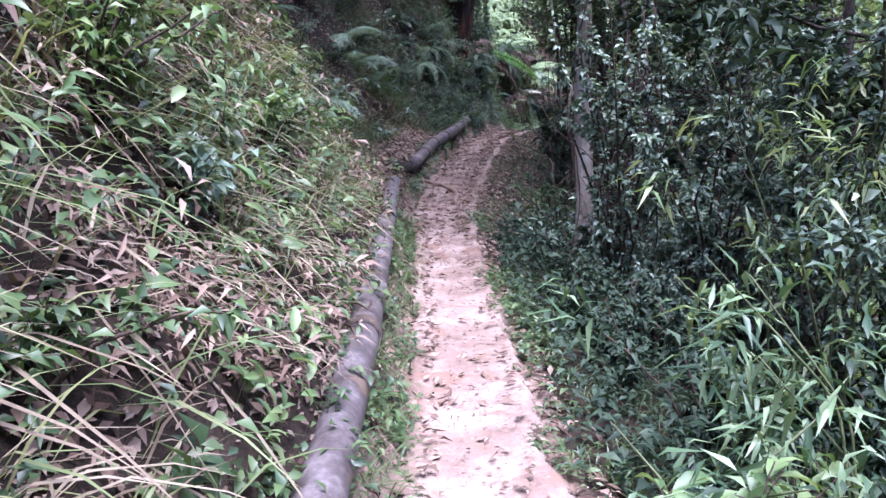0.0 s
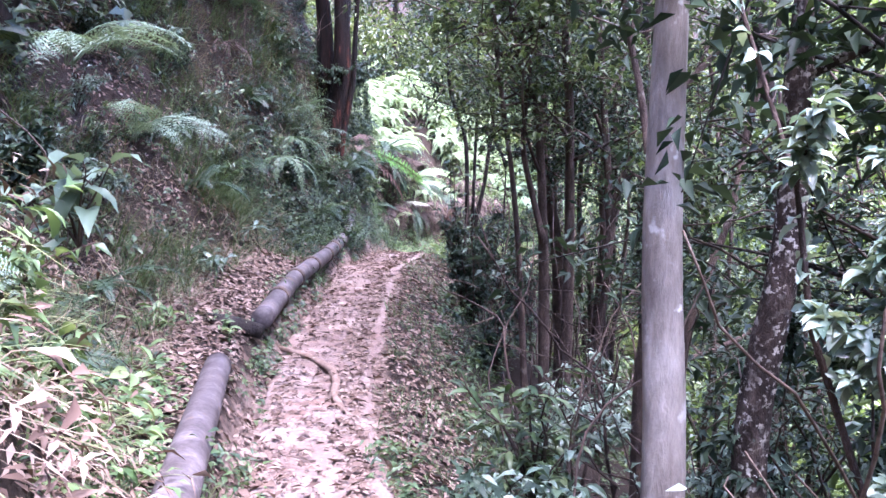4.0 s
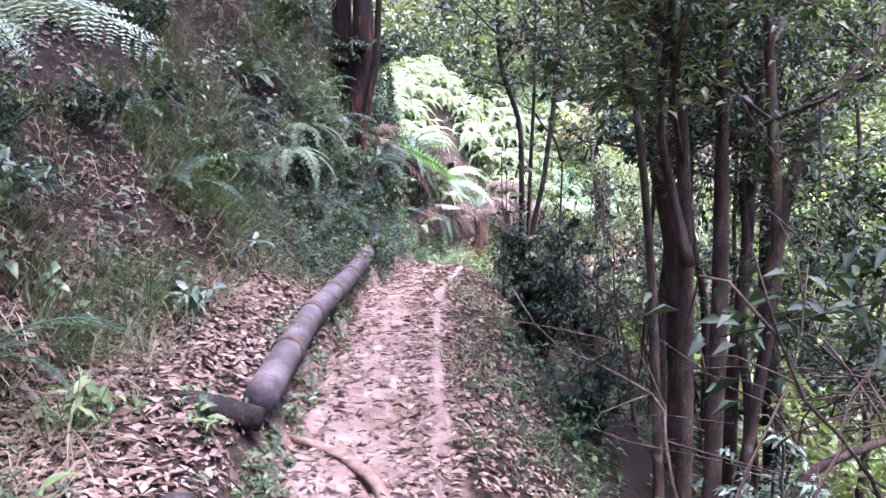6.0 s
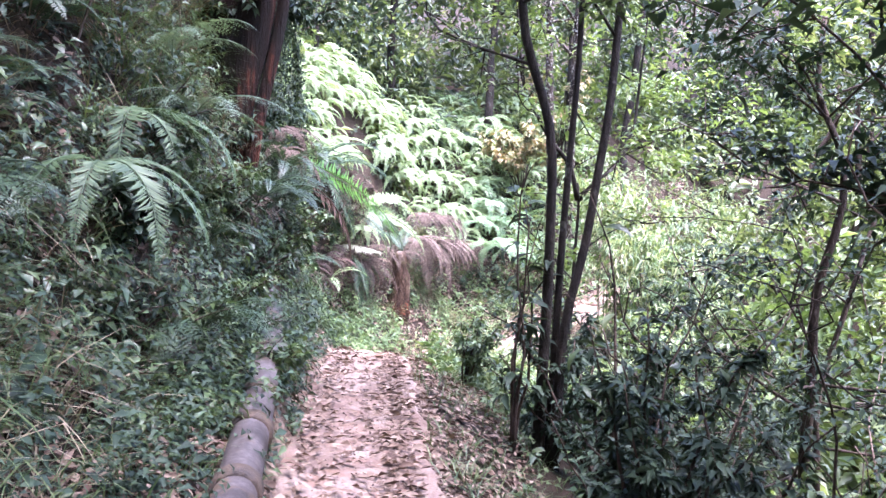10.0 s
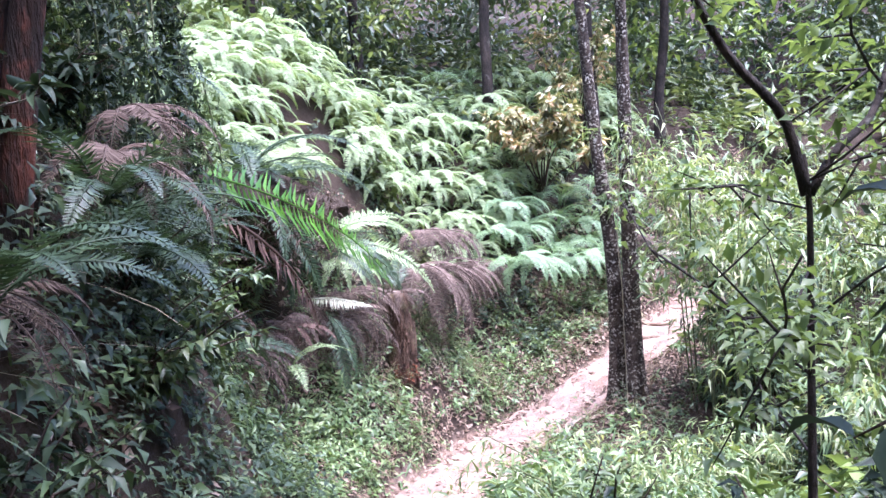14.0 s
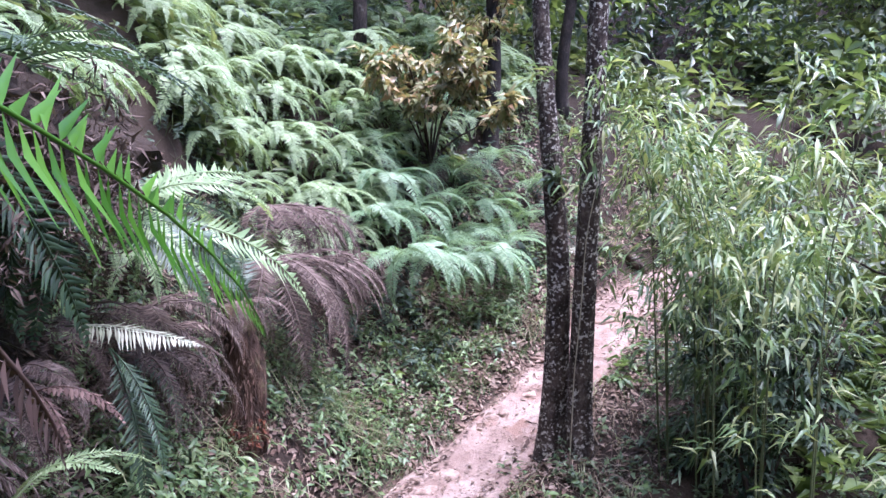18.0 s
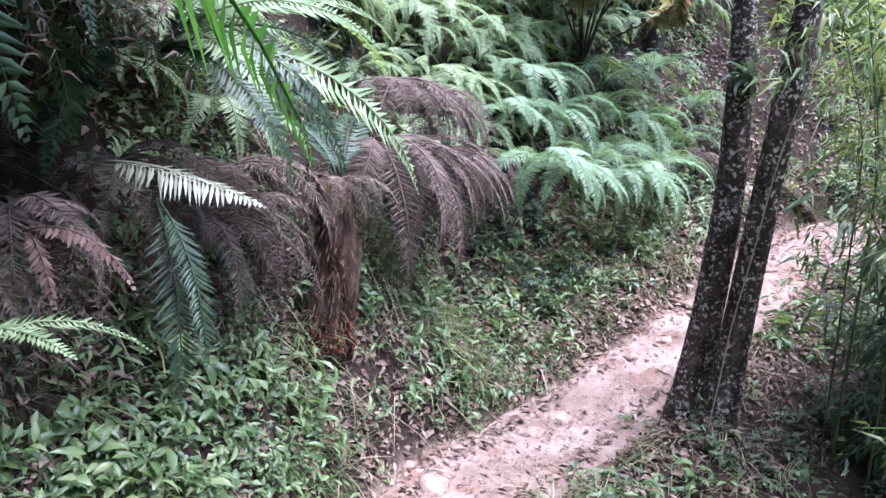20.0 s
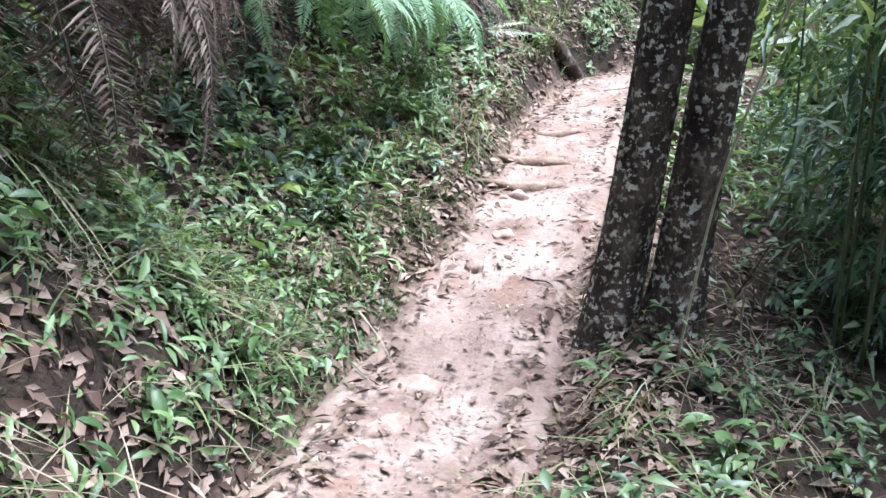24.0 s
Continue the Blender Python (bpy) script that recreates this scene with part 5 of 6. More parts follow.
for x, y, h, w, n, lf, m in ((2.6, 3.6, 2.4, 0.9, 2600, 0.07, M_DARKLEAF), (2.2, 5.6, 2.9, 1.0, 5200, 0.065, M_SHRUB), (1.55, 6.3, 1.9, 0.6, 3000, 0.06, M_SHRUB), (2.5, 4.6, 2.6, 0.9, 3600, 0.07, M_DARKLEAF), (2.7, 6.5, 3.2, 1.0, 3600, 0.08, M_DARKLEAF), (2.3, 7.9, 2.6, 0.8, 3000, 0.07, M_DARKLEAF), (1.9, 8.8, 1.6, 0.6, 2000, 0.07, M_SHRUB), (2.9, 8.7, 3.0, 1.0, 3000, 0.08, M_DARKLEAF), (2.6, 3.0, 2.6, 0.9, 3000, 0.07, M_DARKLEAF), (1.75, 12.9, 1.2, 0.5, 1300, 0.075, M_DARKLEAF), (1.9, 14.8, 1.5, 0.6, 2200, 0.07, M_DARKLEAF), (2.3, 11.4, 1.0, 0.5, 1300, 0.08, M_SHRUB), (6.6, 23.3, 2.2, 0.8, 1800, 0.09, M_DARKLEAF), (7.6, 23.6, 2.4, 0.9, 1800, 0.09, M_DARKLEAF), (6.2, 21.9, 1.6, 0.8, 1500, 0.09, M_DARKLEAF), (1.5, 7.0, 1.2, 0.6, 1800, 0.06, M_SHRUB), (2.9, 7.6, 2.8, 1.1, 2600, 0.08, M_DARKLEAF), (3.2, 9.6, 2.6, 1.1, 2400, 0.08, M_DARKLEAF), (1.6, 10.6, 0.9, 0.6, 1300, 0.08, M_SHRUB), (3.9, 15.6, 2.4, 1.2, 2400, 0.09, M_CANOPY), (4.2, 17.6, 2.2, 1.1, 2200, 0.09, M_CANOPY), (2.4, 19.0, 0.8, 0.5, 1100, 0.07, M_WEED), (4.8, 18.8, 2.4, 1.2, 2400, 0.09, M_CANOPY), (1.2, 3.6, 1.0, 0.5, 1400, 0.06, M_DARKLEAF), (3.4, 0.8, 2.6, 1.2, 2200, 0.08, M_DARKLEAF)):
    shrub("leafy_shrub", x, y, None, h, w, n, lf, m, "leafy green shrub on the slope below the path", R3)
for x, y, h, lx, ly, low in ((6.25, 23.1, 3.9, 0.1, 0.1, 0.45), (6.6, 23.6, 4.2, -0.1, 0.1, 0.45), (6.3, 22.8, 3.6, 0.1, 0.2, 0.3), (7.0, 23.9, 3.6, 0.1, 0.2, 0.45), (7.7, 24.6, 3.2, 0.2, 0.0, 0.4), (5.8, 21.6, 2.0, 0.2, 0.0, 0.2), (6.7, 21.8, 3.0, 0, 0, 0.25), (7.5, 22.6, 3.4, 0, 0, 0.25), (8.6, 24.4, 3.4, 0, 0, 0.3), (9.2, 25.2, 3.0, 0, 0, 0.3)):
    bamboo("bamboo", x, y, None, 3, h, 620, "bamboo thicket with fine pale green leaves", R3, (lx, ly), 0.75, leaf=0.18, low=low)
for x, y, h, lx, ly in ((6.5, 24.0, 3.4, -0.6, -0.2), (6.8, 23.8, 3.1, -0.5, -0.2)):
    bamboo("bamboo", x, y, None, 3, h, 700, "bamboo whose pale leaf sprays hang before the trunks", R3, (lx, ly), 0.4, leaf=0.15, low=0.62)
for x, y, h in ((7.0, 24.15, 2.2), (7.9, 24.3, 2.6), (7.3, 23.9, 2.2), (8.2, 24.5, 2.4)):
    bamboo("bamboo", x, y, None, 5, h, 1300, "bamboo thicket behind the paired trunks, green darkened for shade", R3, (0.0, 0.0), 0.6, M_BAMBOODARK, 0.17, 0.08)
shrub("bronze_leaved_shrub", 6.6, 28.05, 1.25, 1.7, 1.0, 2400, 0.15, M_RUST, "shrub with bronze and orange-tipped leaves over the ferns", R3, narrow=0.38, whorl=1, lean=(-0.2, -0.4), stems=12, bare=0.6)
shrub("bronze_leaved_shrub", 7.8, 29.0, None, 2.6, 1.0, 1000, 0.12, M_RUST, "tall shrub with bronze and orange-tipped leaves", R3, narrow=0.38, whorl=1, lean=(-0.2, -0.6), stems=12, bare=0.6)
for x, y, s in ((6.1, 27.7, 1.0), (6.4, 27.6, 1.0), (6.8, 27.7, 1.0), (7.2, 27.7, 0.95), (7.6, 27.75, 0.95), (6.2, 28.0, 1.2), (6.9, 28.1, 1.2), (7.5, 28.2, 1.1), (5.7, 28.0, 1.2), (8.0, 28.0, 0.9)):
    fern("fern", x, y, ground_z(x, y) + 0.4, FR_FINE, 9, 0.85 * s, "fresh green feathery fern above the path", R3, -70, 220)
for i, (x, y, z, s) in enumerate(((5.3, 26.5, 0.2, 0.9), (5.6, 26.65, 0.25, 1.0), (5.9, 26.75, 0.2, 0.9), (6.2, 26.85, 0.25, 1.0), (6.5, 26.95, 0.2, 0.9), (6.8, 27.05, 0.2, 1.0), (7.1, 27.2, 0.25, 0.9), (5.45, 27.2, 0.65, 1.0), (6.0, 27.4, 0.7, 1.0), (6.6, 27.6, 0.7, 1.0), (7.2, 27.8, 0.7, 0.9), (5.8, 27.6, 1.0, 1.0))):
    fern("fern", x, y, z, FR_FRESH if i % 3 else FR_FINE, 8, 0.85 * s, "fresh green fern whose fronds droop towards the path", R3, -65, 200)
for i in range(34):
    s = R3.uniform(share(9.5), share(21.0))
    x, y = beside(s, s + 0.003, *(2 * [R3.uniform(1.6, 2.8)]), 1, R3)
    shrub("bank_plant", float(x[0]), float(y[0]), None, R3.uniform(0.3, 0.7), R3.uniform(0.2, 0.4), 420, R3.uniform(0.05, 0.1), (M_DARKLEAF, M_WEED, M_SHRUB, M_DARKLEAF)[i % 4], "small dull plant growing on the shaded bank", R3, stems=6, narrow=R3.uniform(0.25, 0.5), lean=(0.15, 0), category="plant")
for i in range(20):
    s = R3.uniform(share(15.8), share(20.6))
    x, y = beside(s, s + 0.003, *(2 * [R3.uniform(0.62, 1.35)]), 1, R3)
    shrub("wall_plant", float(x[0]), float(y[0]), None, R3.uniform(0.25, 0.5), R3.uniform(0.2, 0.35), 340, R3.uniform(0.05, 0.1), (M_WEED, M_DARKLEAF, M_DARKLEAF)[i % 3], "leafy plant clinging to the steep shaded bank", R3, stems=6, narrow=R3.uniform(0.25, 0.45), lean=(0.2, -0.1), category="plant", bare=0.1)
for i in range(26):
    s = R3.uniform(share(0.5), share(8.5))
    x, y = beside(s, s + 0.003, *(2 * [R3.uniform(1.0, 2.3)]), 1, R3)
    shrub("bank_plant", float(x[0]), float(y[0]), None, R3.uniform(0.3, 0.75), R3.uniform(0.2, 0.4), 300, R3.uniform(0.045, 0.08), (M_WEED, M_LUSH, M_SHRUB, M_WEED)[i % 4], "broad-leaved plant among the grass of the bank", R3, stems=6, narrow=R3.uniform(0.3, 0.5), lean=(0.15, 0), category="plant")
for i in range(22):
    s = R3.uniform(share(22.6), 0.84)
    x, y = beside(s, s + 0.003, *(2 * [R3.uniform(0.6, 1.8) if i % 4 else R3.uniform(-1.1, -0.6)]), 1, R3)
    shrub("leafy_plant", float(x[0]), float(y[0]), None, R3.uniform(0.12, 0.26), R3.uniform(0.12, 0.22), 46, R3.uniform(0.07, 0.12), (M_LUSH, M_SHRUB, M_WEED, M_LUSH)[i % 4], "small broad-leaved plant on the leafy slope", R3, stems=5, narrow=R3.uniform(0.28, 0.42), category="plant", bare=0.15)
shrub("lance_leaved_plant", -0.55, 13.75, None, 0.45, 0.16, 18, 0.17, M_SHRUB, "plant with a rosette of long pale lance leaves", R3, stems=3, narrow=0.2, category="plant", whorl=1, bare=0.75)
shrub("bluish_plant", -0.95, 12.6, None, 0.4, 0.25, 60, 0.15, M_SHRUB, "low plant with bluish-green leaves", R3, stems=5, narrow=0.35, category="plant")
shrub("yellowing_shrub", -1.85, 5.4, None, 0.9, 0.45, 700, 0.05, M_YELLOW, "shrub with yellow-orange leaves on the bank", R3)
shrub("large_leaved_sapling", 2.05, 17.0, None, 1.9, 0.4, 70, 0.14, M_DARKLEAF, "sapling with large glossy leaves", R3, stems=4, narrow=0.36, category="sapling")
shrub("large_leaved_sapling", 2.0, 15.5, None, 2.9, 0.5, 44, 0.14, M_CANOPY, "tall sapling with large glossy leaves", R3, stems=4, narrow=0.36, category="sapling")
for x, y, h, w, n in ((3.4, 20.9, 0.9, 0.6, 700), (2.95, 19.8, 0.6, 0.5, 500), (4.6, 21.7, 0.8, 0.6, 700), (5.2, 22.2, 1.0, 0.7, 800), (5.6, 22.6, 1.0, 0.7, 800), (4.2, 21.3, 0.6, 0.5, 500)):
    bamboo("low_bamboo", x, y, None, 7, h, n, "low bamboo growing beside the path", R3, (0, 0), w, leaf=0.12)

# added over the bank, to keep sky light off the climbing fern
for x, y, z in ((0.0, 19.4, 2.3), (0.25, 20.1, 2.5), (0.45, 20.8, 2.6), (0.7, 21.4, 2.6)):
    shrub("overhanging_shrub", x, y, z, 0.8, 0.8, 2600, 0.085, M_DARKLEAF, "dense dark shrub added over the bank to shade it", R3, lean=(0.5, -0.1), droop=0.5, stems=14, bare=0.1)

# ---- hanging climbing fern in front of the bank ----
R4 = np.random.default_rng(44)
for k in range(24):
    u0 = k / 23
    x0, y0 = 0.62 + 0.5 * u0 + R4.normal(0, 0.06), 19.7 + 1.2 * u0 + R4.normal(0, 0.08)
    # these strands get a dark leaf, so the overhang's shade is in their colour
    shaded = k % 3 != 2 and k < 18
    ob = thing("climbing_fern", x0, y0, 2.3 + R4.uniform(-0.3, 0.6), "curtain of climbing fern down the bank, leaves darkened for shade" if shaded else "curtain of bright green climbing fern", "vine", "climbing fern on the bank")
    ln = R4.uniform(1.2, 2.4)
    c = smooth_line([(0, 0, 0), (R4.normal(0.05, 0.05), R4.normal(0, 0.05), -ln * 0.5), (R4.normal(0.1, 0.08), R4.normal(0, 0.08), -ln)], 12, 0.04, R4)
    part("stem", mesh_of("stem", *tube_geo(c, np.linspace(0.005, 0.002, 12), 4)), M_CULM, ob)
    q = 460
    u = R4.random(q)
    lp = np.stack([np.interp(u * 11, np.arange(12), c[:, j]) for j in range(3)], 1) + R4.normal(0, 0.034, (q, 3))
    d = R4.normal(0, 0.9, (q, 3)) + np.array([0, 0, -0.6])
    L = 0.05 * R4.uniform(0.4, 1.4, q)
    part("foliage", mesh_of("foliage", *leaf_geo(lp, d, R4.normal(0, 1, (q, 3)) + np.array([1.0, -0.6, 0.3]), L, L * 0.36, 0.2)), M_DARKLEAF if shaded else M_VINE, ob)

# ---- undergrowth, grass and fallen leaves ----
R5 = np.random.default_rng(55)
A0, A8, B12, C18, C21, D24, D26 = share(-2), share(8.5), share(12), share(18), share(21), share(24), 0.80


def several(*sets):
    return np.concatenate([s[0] for s in sets]), np.concatenate([s[1] for s in sets])


scatter_grass("bank_grass", several(clumped(beside(A0, A8, 0.95, 2.6, 1300, R5), 1.3, 27, 0.1), beside(A0, A8, 0.75, 1.2, 160, R5)), 0.42, M_SEDGE, "tangled yellow-green grass on the bank", R5, tuft=6, width=0.01, droop=0.6)
scatter_grass("bank_tussocks", beside(share(0.5), share(6.5), 1.2, 2.6, 240, R5), 0.55, M_SEDGE, "tall yellow-green tussocks on the bank", R5, tuft=10, width=0.011, droop=0.75, lean=0.45)
scatter_grass("dry_grass", several(clumped(beside(A0, A8, 0.8, 3.0, 1000, R5), 1.2, 28), beside(A0, A8, 1.4, 3.2, 1300, R5)), 0.36, M_STRAW, "dry straw-coloured grass on the bank", R5, tuft=6, lean=0.6, width=0.01, droop=0.9)
scatter_leaves("withered_weeds", clumped(beside(A0, A8, 0.6, 2.4, 26000, R5), 1.5, 47, -0.1), 0.085, M_LITTER, "withered brown leaves hanging on the weeds of the bank", "undergrowth", R5, (0.08, 0.4), 0.2, 8)
scatter_leaves("bank_broad_weeds", several(clumped(beside(A0, A8, 0.6, 2.8, 7500, R5), 1.2, 29), beside(A0, A8, 1.3, 2.8, 1500, R5)), 0.075, M_LUSH, "broad-leaved green weeds on the bank", "undergrowth", R5, (0.05, 0.4), 0.36, 8, True)
scatter_leaves("bank_weeds", several(beside(A0, A8, 0.55, 2.8, 11000, R5), beside(A8, C21, 1.5, 4.5, 9000, R5)), 0.07, M_WEED, "mixed weeds on the bank", "undergrowth", R5, (0.02, 0.3))
scatter_leaves("shaded_weeds", several(clumped(beside(A8, C21, 1.0, 4.0, 26000, R5), 1.1, 21), clumped(beside(share(14.5), C21, 0.45, 2.0, 20000, R5), 1.3, 22, -0.3)), 0.05, M_DARKLEAF, "dark weeds on the shaded bank", "undergrowth", R5, (0.02, 0.3))
scatter_leaves("wall_weeds", clumped(beside(share(15.2), C21, 0.5, 1.5, 22000, R5), 1.7, 52, -0.3), 0.06, M_WEED, "dense weeds on the steep shaded bank", "undergrowth", R5, (0.02, 0.25), 0.36, 8)
scatter_grass("shade_grass", several(clumped(beside(A8, C18, 1.3, 3.0, 3200, R5), 0.9, 23), beside(A8, C18, 1.0, 1.6, 260, R5)), 0.5, M_GRASS, "long grass hanging on the shaded bank", R5, tuft=6)
scatter_grass("dead_bank_grass", clumped(beside(A8, C21, 1.0, 3.0, 2600, R5), 0.9, 24), 0.4, M_STRAW, "dead brown grass on the shaded bank", R5, tuft=5, lean=0.7)
scatter_leaves("shelf_weeds", clumped(beside(share(7.0), share(11.3), 0.7, 2.0, 4200, R5), 1.4, 25), 0.075, M_LUSH, "low leafy weeds among the litter beside the pipe", "undergrowth", R5, (0.02, 0.2), 0.38, 8, True)
scatter_leaves("pipe_side_plants", clumped(beside(share(1.0), C18, 0.36, 0.6, 7000, R5), 1.6, 26), 0.05, M_WEED, "low plants between the pipe and the path", "undergrowth", R5, (0.01, 0.14))
scatter_leaves("path_edge_plants", several(clumped(beside(A0, share(10), -0.5, -0.26, 5200, R5), 2.0, 50, -0.1), clumped(beside(A0, share(10), 0.27, 0.42, 2600, R5), 2.0, 51)), 0.05, M_WEED, "small plants creeping over the path's edge", "undergrowth", R5, (0.01, 0.1), 0.4, 8)
scatter_leaves("slope_weeds", several(beside(A0, A8, -0.45, -3.0, 9000, R5), beside(A0, A8, -0.4, -1.2, 6000, R5)), 0.07, M_DARKLEAF, "leafy undergrowth on the slope below the path", "undergrowth", R5, (0.02, 0.45))
scatter_leaves("lower_slope_weeds", beside(A8, C21, -0.85, -3.6, 9000, R5), 0.075, M_WEED, "green undergrowth on the slope under the trees", "undergrowth", R5, (0.02, 0.3))
scatter_grass("edge_grass", several(beside(A0, C21, -0.4, -1.3, 1500, R5), beside(A0, A8, 0.36, 0.5, 350, R5)), 0.2, M_GRASS, "grass along the path's edge", R5, tuft=5)
scatter_leaves("bend_weeds", several(clumped(beside(C21, 0.9, 0.5, 2.2, 26000, R5), 1.5, 31, 0.12), clumped(beside(C21, D24, 0.45, 1.6, 5000, R5), 1.6, 48)), 0.055, M_LUSH, "low green weeds beside the bend", "undergrowth", R5, (0.01, 0.16))
scatter_leaves("bend_lush_weeds", several(clumped(beside(C21, D24, 0.55, 1.3, 3600, R5), 1.6, 32), clumped(beside(D24, 0.9, 0.55, 1.8, 5500, R5), 1.6, 33)), 0.065, M_LUSH, "bright green weeds beside the bend", "undergrowth", R5, (0.02, 0.22), 0.3, 7, True)
scatter_leaves("bend_leafy_weeds", several(beside(C21, D24, 0.75, 2.0, 3200, R5), clumped(beside(D24, 0.86, 0.6, 1.9, 4200, R5), 2.2, 49)), 0.08, M_LUSH, "small leafy green plants on the slope of the bend", "undergrowth", R5, (0.03, 0.2), 0.3, 8, True)
scatter_leaves("far_path_weeds", several(beside(0.76, 0.97, 0.8, 4.0, 7000, R5), beside(0.8, 0.97, -0.5, -4.0, 5000, R5), beside(share(19.2), share(23.6), -0.5, -4.0, 8000, R5)), 0.09, M_LUSH, "green weeds along the path beyond the bend", "undergrowth", R5, (0.03, 0.35), 0.34, 8)
scatter_leaves("bend_dark_weeds", clumped(beside(D24, 0.9, 0.9, 2.4, 9000, R5), 1.2, 34), 0.075, M_DARKLEAF, "dark leafy plants at the foot of the ferns", "undergrowth", R5, (0.04, 0.3), 0.34, 8, True)
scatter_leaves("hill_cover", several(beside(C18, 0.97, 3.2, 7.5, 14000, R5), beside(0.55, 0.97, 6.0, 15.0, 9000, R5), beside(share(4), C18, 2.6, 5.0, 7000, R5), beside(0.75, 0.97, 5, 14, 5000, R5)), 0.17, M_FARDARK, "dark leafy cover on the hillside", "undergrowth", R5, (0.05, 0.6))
scatter_leaves("hill_shoots", several(beside(C21, 0.9, 2.0, 5.5, 9000, R5), beside(C21, 0.97, 4.5, 12.0, 9000, R5)), 0.17, M_FAR, "light green leafy shoots among the ferns", "undergrowth", R5, (0.05, 0.5), 0.3)
scatter_grass("bend_grass", clumped(beside(C21, 0.92, 0.5, 2.2, 1700, R5), 1.8, 35, 0.15), 0.26, M_GRASS, "grass tufts beside the bend", R5, tuft=7)
scatter_grass("bend_sedge", several(clumped(beside(C21, 0.9, 0.5, 1.9, 520, R5), 2.0, 36, 0.1), clumped(beside(D24, 0.9, -0.4, -1.4, 90, R5), 2.0, 37)), 0.34, M_SEDGE, "arching tufts of yellow-green sedge", R5, tuft=12, width=0.008, droop=0.8, lean=0.6)
scatter_grass("bend_dead_grass", several(clumped(beside(D24, 0.9, 0.5, 2.0, 420, R5), 2.0, 38, 0.1), beside(share(24.4), 0.8, -0.6, -1.4, 90, R5)), 0.34, M_STRAW, "dry bent grass beside the bend", R5, tuft=8, droop=0.9, lean=0.8)
scatter_leaves("bend_slope_weeds", several(clumped(beside(C21, 0.9, -0.6, -3.0, 14000, R5), 1.4, 39), beside(share(19.5), share(24), -0.55, -3.0, 7000, R5)), 0.065, M_WEED, "undergrowth inside the bend", "undergrowth", R5, (0.02, 0.3))
scatter_litter("bend_litter", several(beside(C21, 0.9, 0.4, 2.0, 15000, R5), beside(share(15), C21, 0.4, 1.4, 4000, R5), beside(D24, 0.9, 0.25, 0.9, 3500, R5), beside(D24, 0.9, -0.9, -0.25, 2600, R5)), 0.07, "dry tan leaves on the slope beside the path", R5, steep=0.35)
scatter_grass("wall_grass", several(clumped(beside(share(14), C21, 0.45, 1.6, 1200, R5), 1.5, 40), clumped(beside(C21, 0.88, 0.45, 1.5, 1300, R5), 1.7, 41), clumped(beside(C21, 0.9, -0.42, -1.6, 260, R5), 1.7, 42)), 0.2, M_GRASS, "short grass on the bank beside the path", R5, tuft=6, width=0.007)
scatter_litter("hanging_dead_leaves", several(beside(A0, A8, 0.6, 2.8, 19000, R5), beside(A8, share(14.0), 0.8, 3.0, 9000, R5), beside(share(14.0), C21, 0.8, 3.0, 4000, R5)), 0.058, "dead brown leaves caught in the plants of the bank", R5, steep=0.2)
scatter_litter("path_crumbs", several(beside(A0, 0.92, -0.42, 0.42, 11000, R5), beside(A8, 0.92, -0.7, 0.7, 9000, R5)), 0.026, "crumbs of leaves and twigs on the path", R5, M_CRUMB)
scatter_litter("leaf_litter", several(beside(A0, A8, 0.3, 1.2, 3500, R5), beside(A8, C18, 0.3, 1.7, 17000, R5), beside(A8, C21, -0.36, 0.36, 2200, R5), beside(A8, C21, -1.1, -0.12, 11000, R5), beside(A8, C21, 0.2, 0.45, 1500, R5), beside(A0, A8, -0.3, 0.3, 300, R5), beside(A0, A8, -0.5, -0.22, 1300, R5), beside(A0, A8, 0.18, 0.4, 1300, R5), beside(C21, 0.9, -0.45, 0.45, 380, R5), beside(C21, 0.9, -1.5, -0.35, 4000, R5)), 0.065, "dry brown fallen leaves", R5, steep=0.5)

# ---- far woods that close the view ----
R6 = np.random.default_rng(66)


def far_woods(name, n, box, mat, leaf, lift, label, m=220):
    """Clumps of foliage over the land, each a cloud of leaves."""
    cx, cy = R6.uniform(box[0], box[1], n), R6.uniform(box[2], box[3], n)
    i, d = spine_at(cx, cy)
    keep = np.abs(d) > box[4]
    cx, cy = cx[keep], cy[keep]
    z = height(cx, cy)
    rad = R6.uniform(0.5, 1.3, len(cx))
    up = R6.uniform(0, 1, len(cx)) ** 1.2 * lift
    dirs = unit(R6.normal(0, 1, (len(cx), m, 3)))
    pos = np.stack([cx, cy, z + up + 0.2], 1)[:, None] + dirs * (rad[:, None] * R6.uniform(0.45, 1.05, (len(cx), m)))[..., None] * np.array([1, 1, 0.75])
    pos, dirs = pos.reshape(-1, 3), dirs.reshape(-1, 3)
    L = leaf * R6.uniform(0.5, 1.3, len(pos))
    ob = part(name, mesh_of(name, *leaf_geo(pos, dirs + R6.normal(0, 0.7, pos.shape), np.array([0, 0, 1.0]) + R6.normal(0, 0.5, pos.shape), L, L * 0.45, 0.2, flat=True)), mat)
    return tagged(ob, label, "forest", kind="stuff")


far_woods("valley_woods", 230, (4, 14, -3, 23.5, 4.2), M_SUNNY, 0.17, 4.0, "green thicket in the valley below, brightened for sunlight")
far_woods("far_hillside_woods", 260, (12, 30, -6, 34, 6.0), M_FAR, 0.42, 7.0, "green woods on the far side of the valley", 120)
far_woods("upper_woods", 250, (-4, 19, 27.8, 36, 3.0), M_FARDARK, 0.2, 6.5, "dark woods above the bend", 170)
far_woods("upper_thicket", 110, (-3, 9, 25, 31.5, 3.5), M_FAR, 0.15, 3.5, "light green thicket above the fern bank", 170)
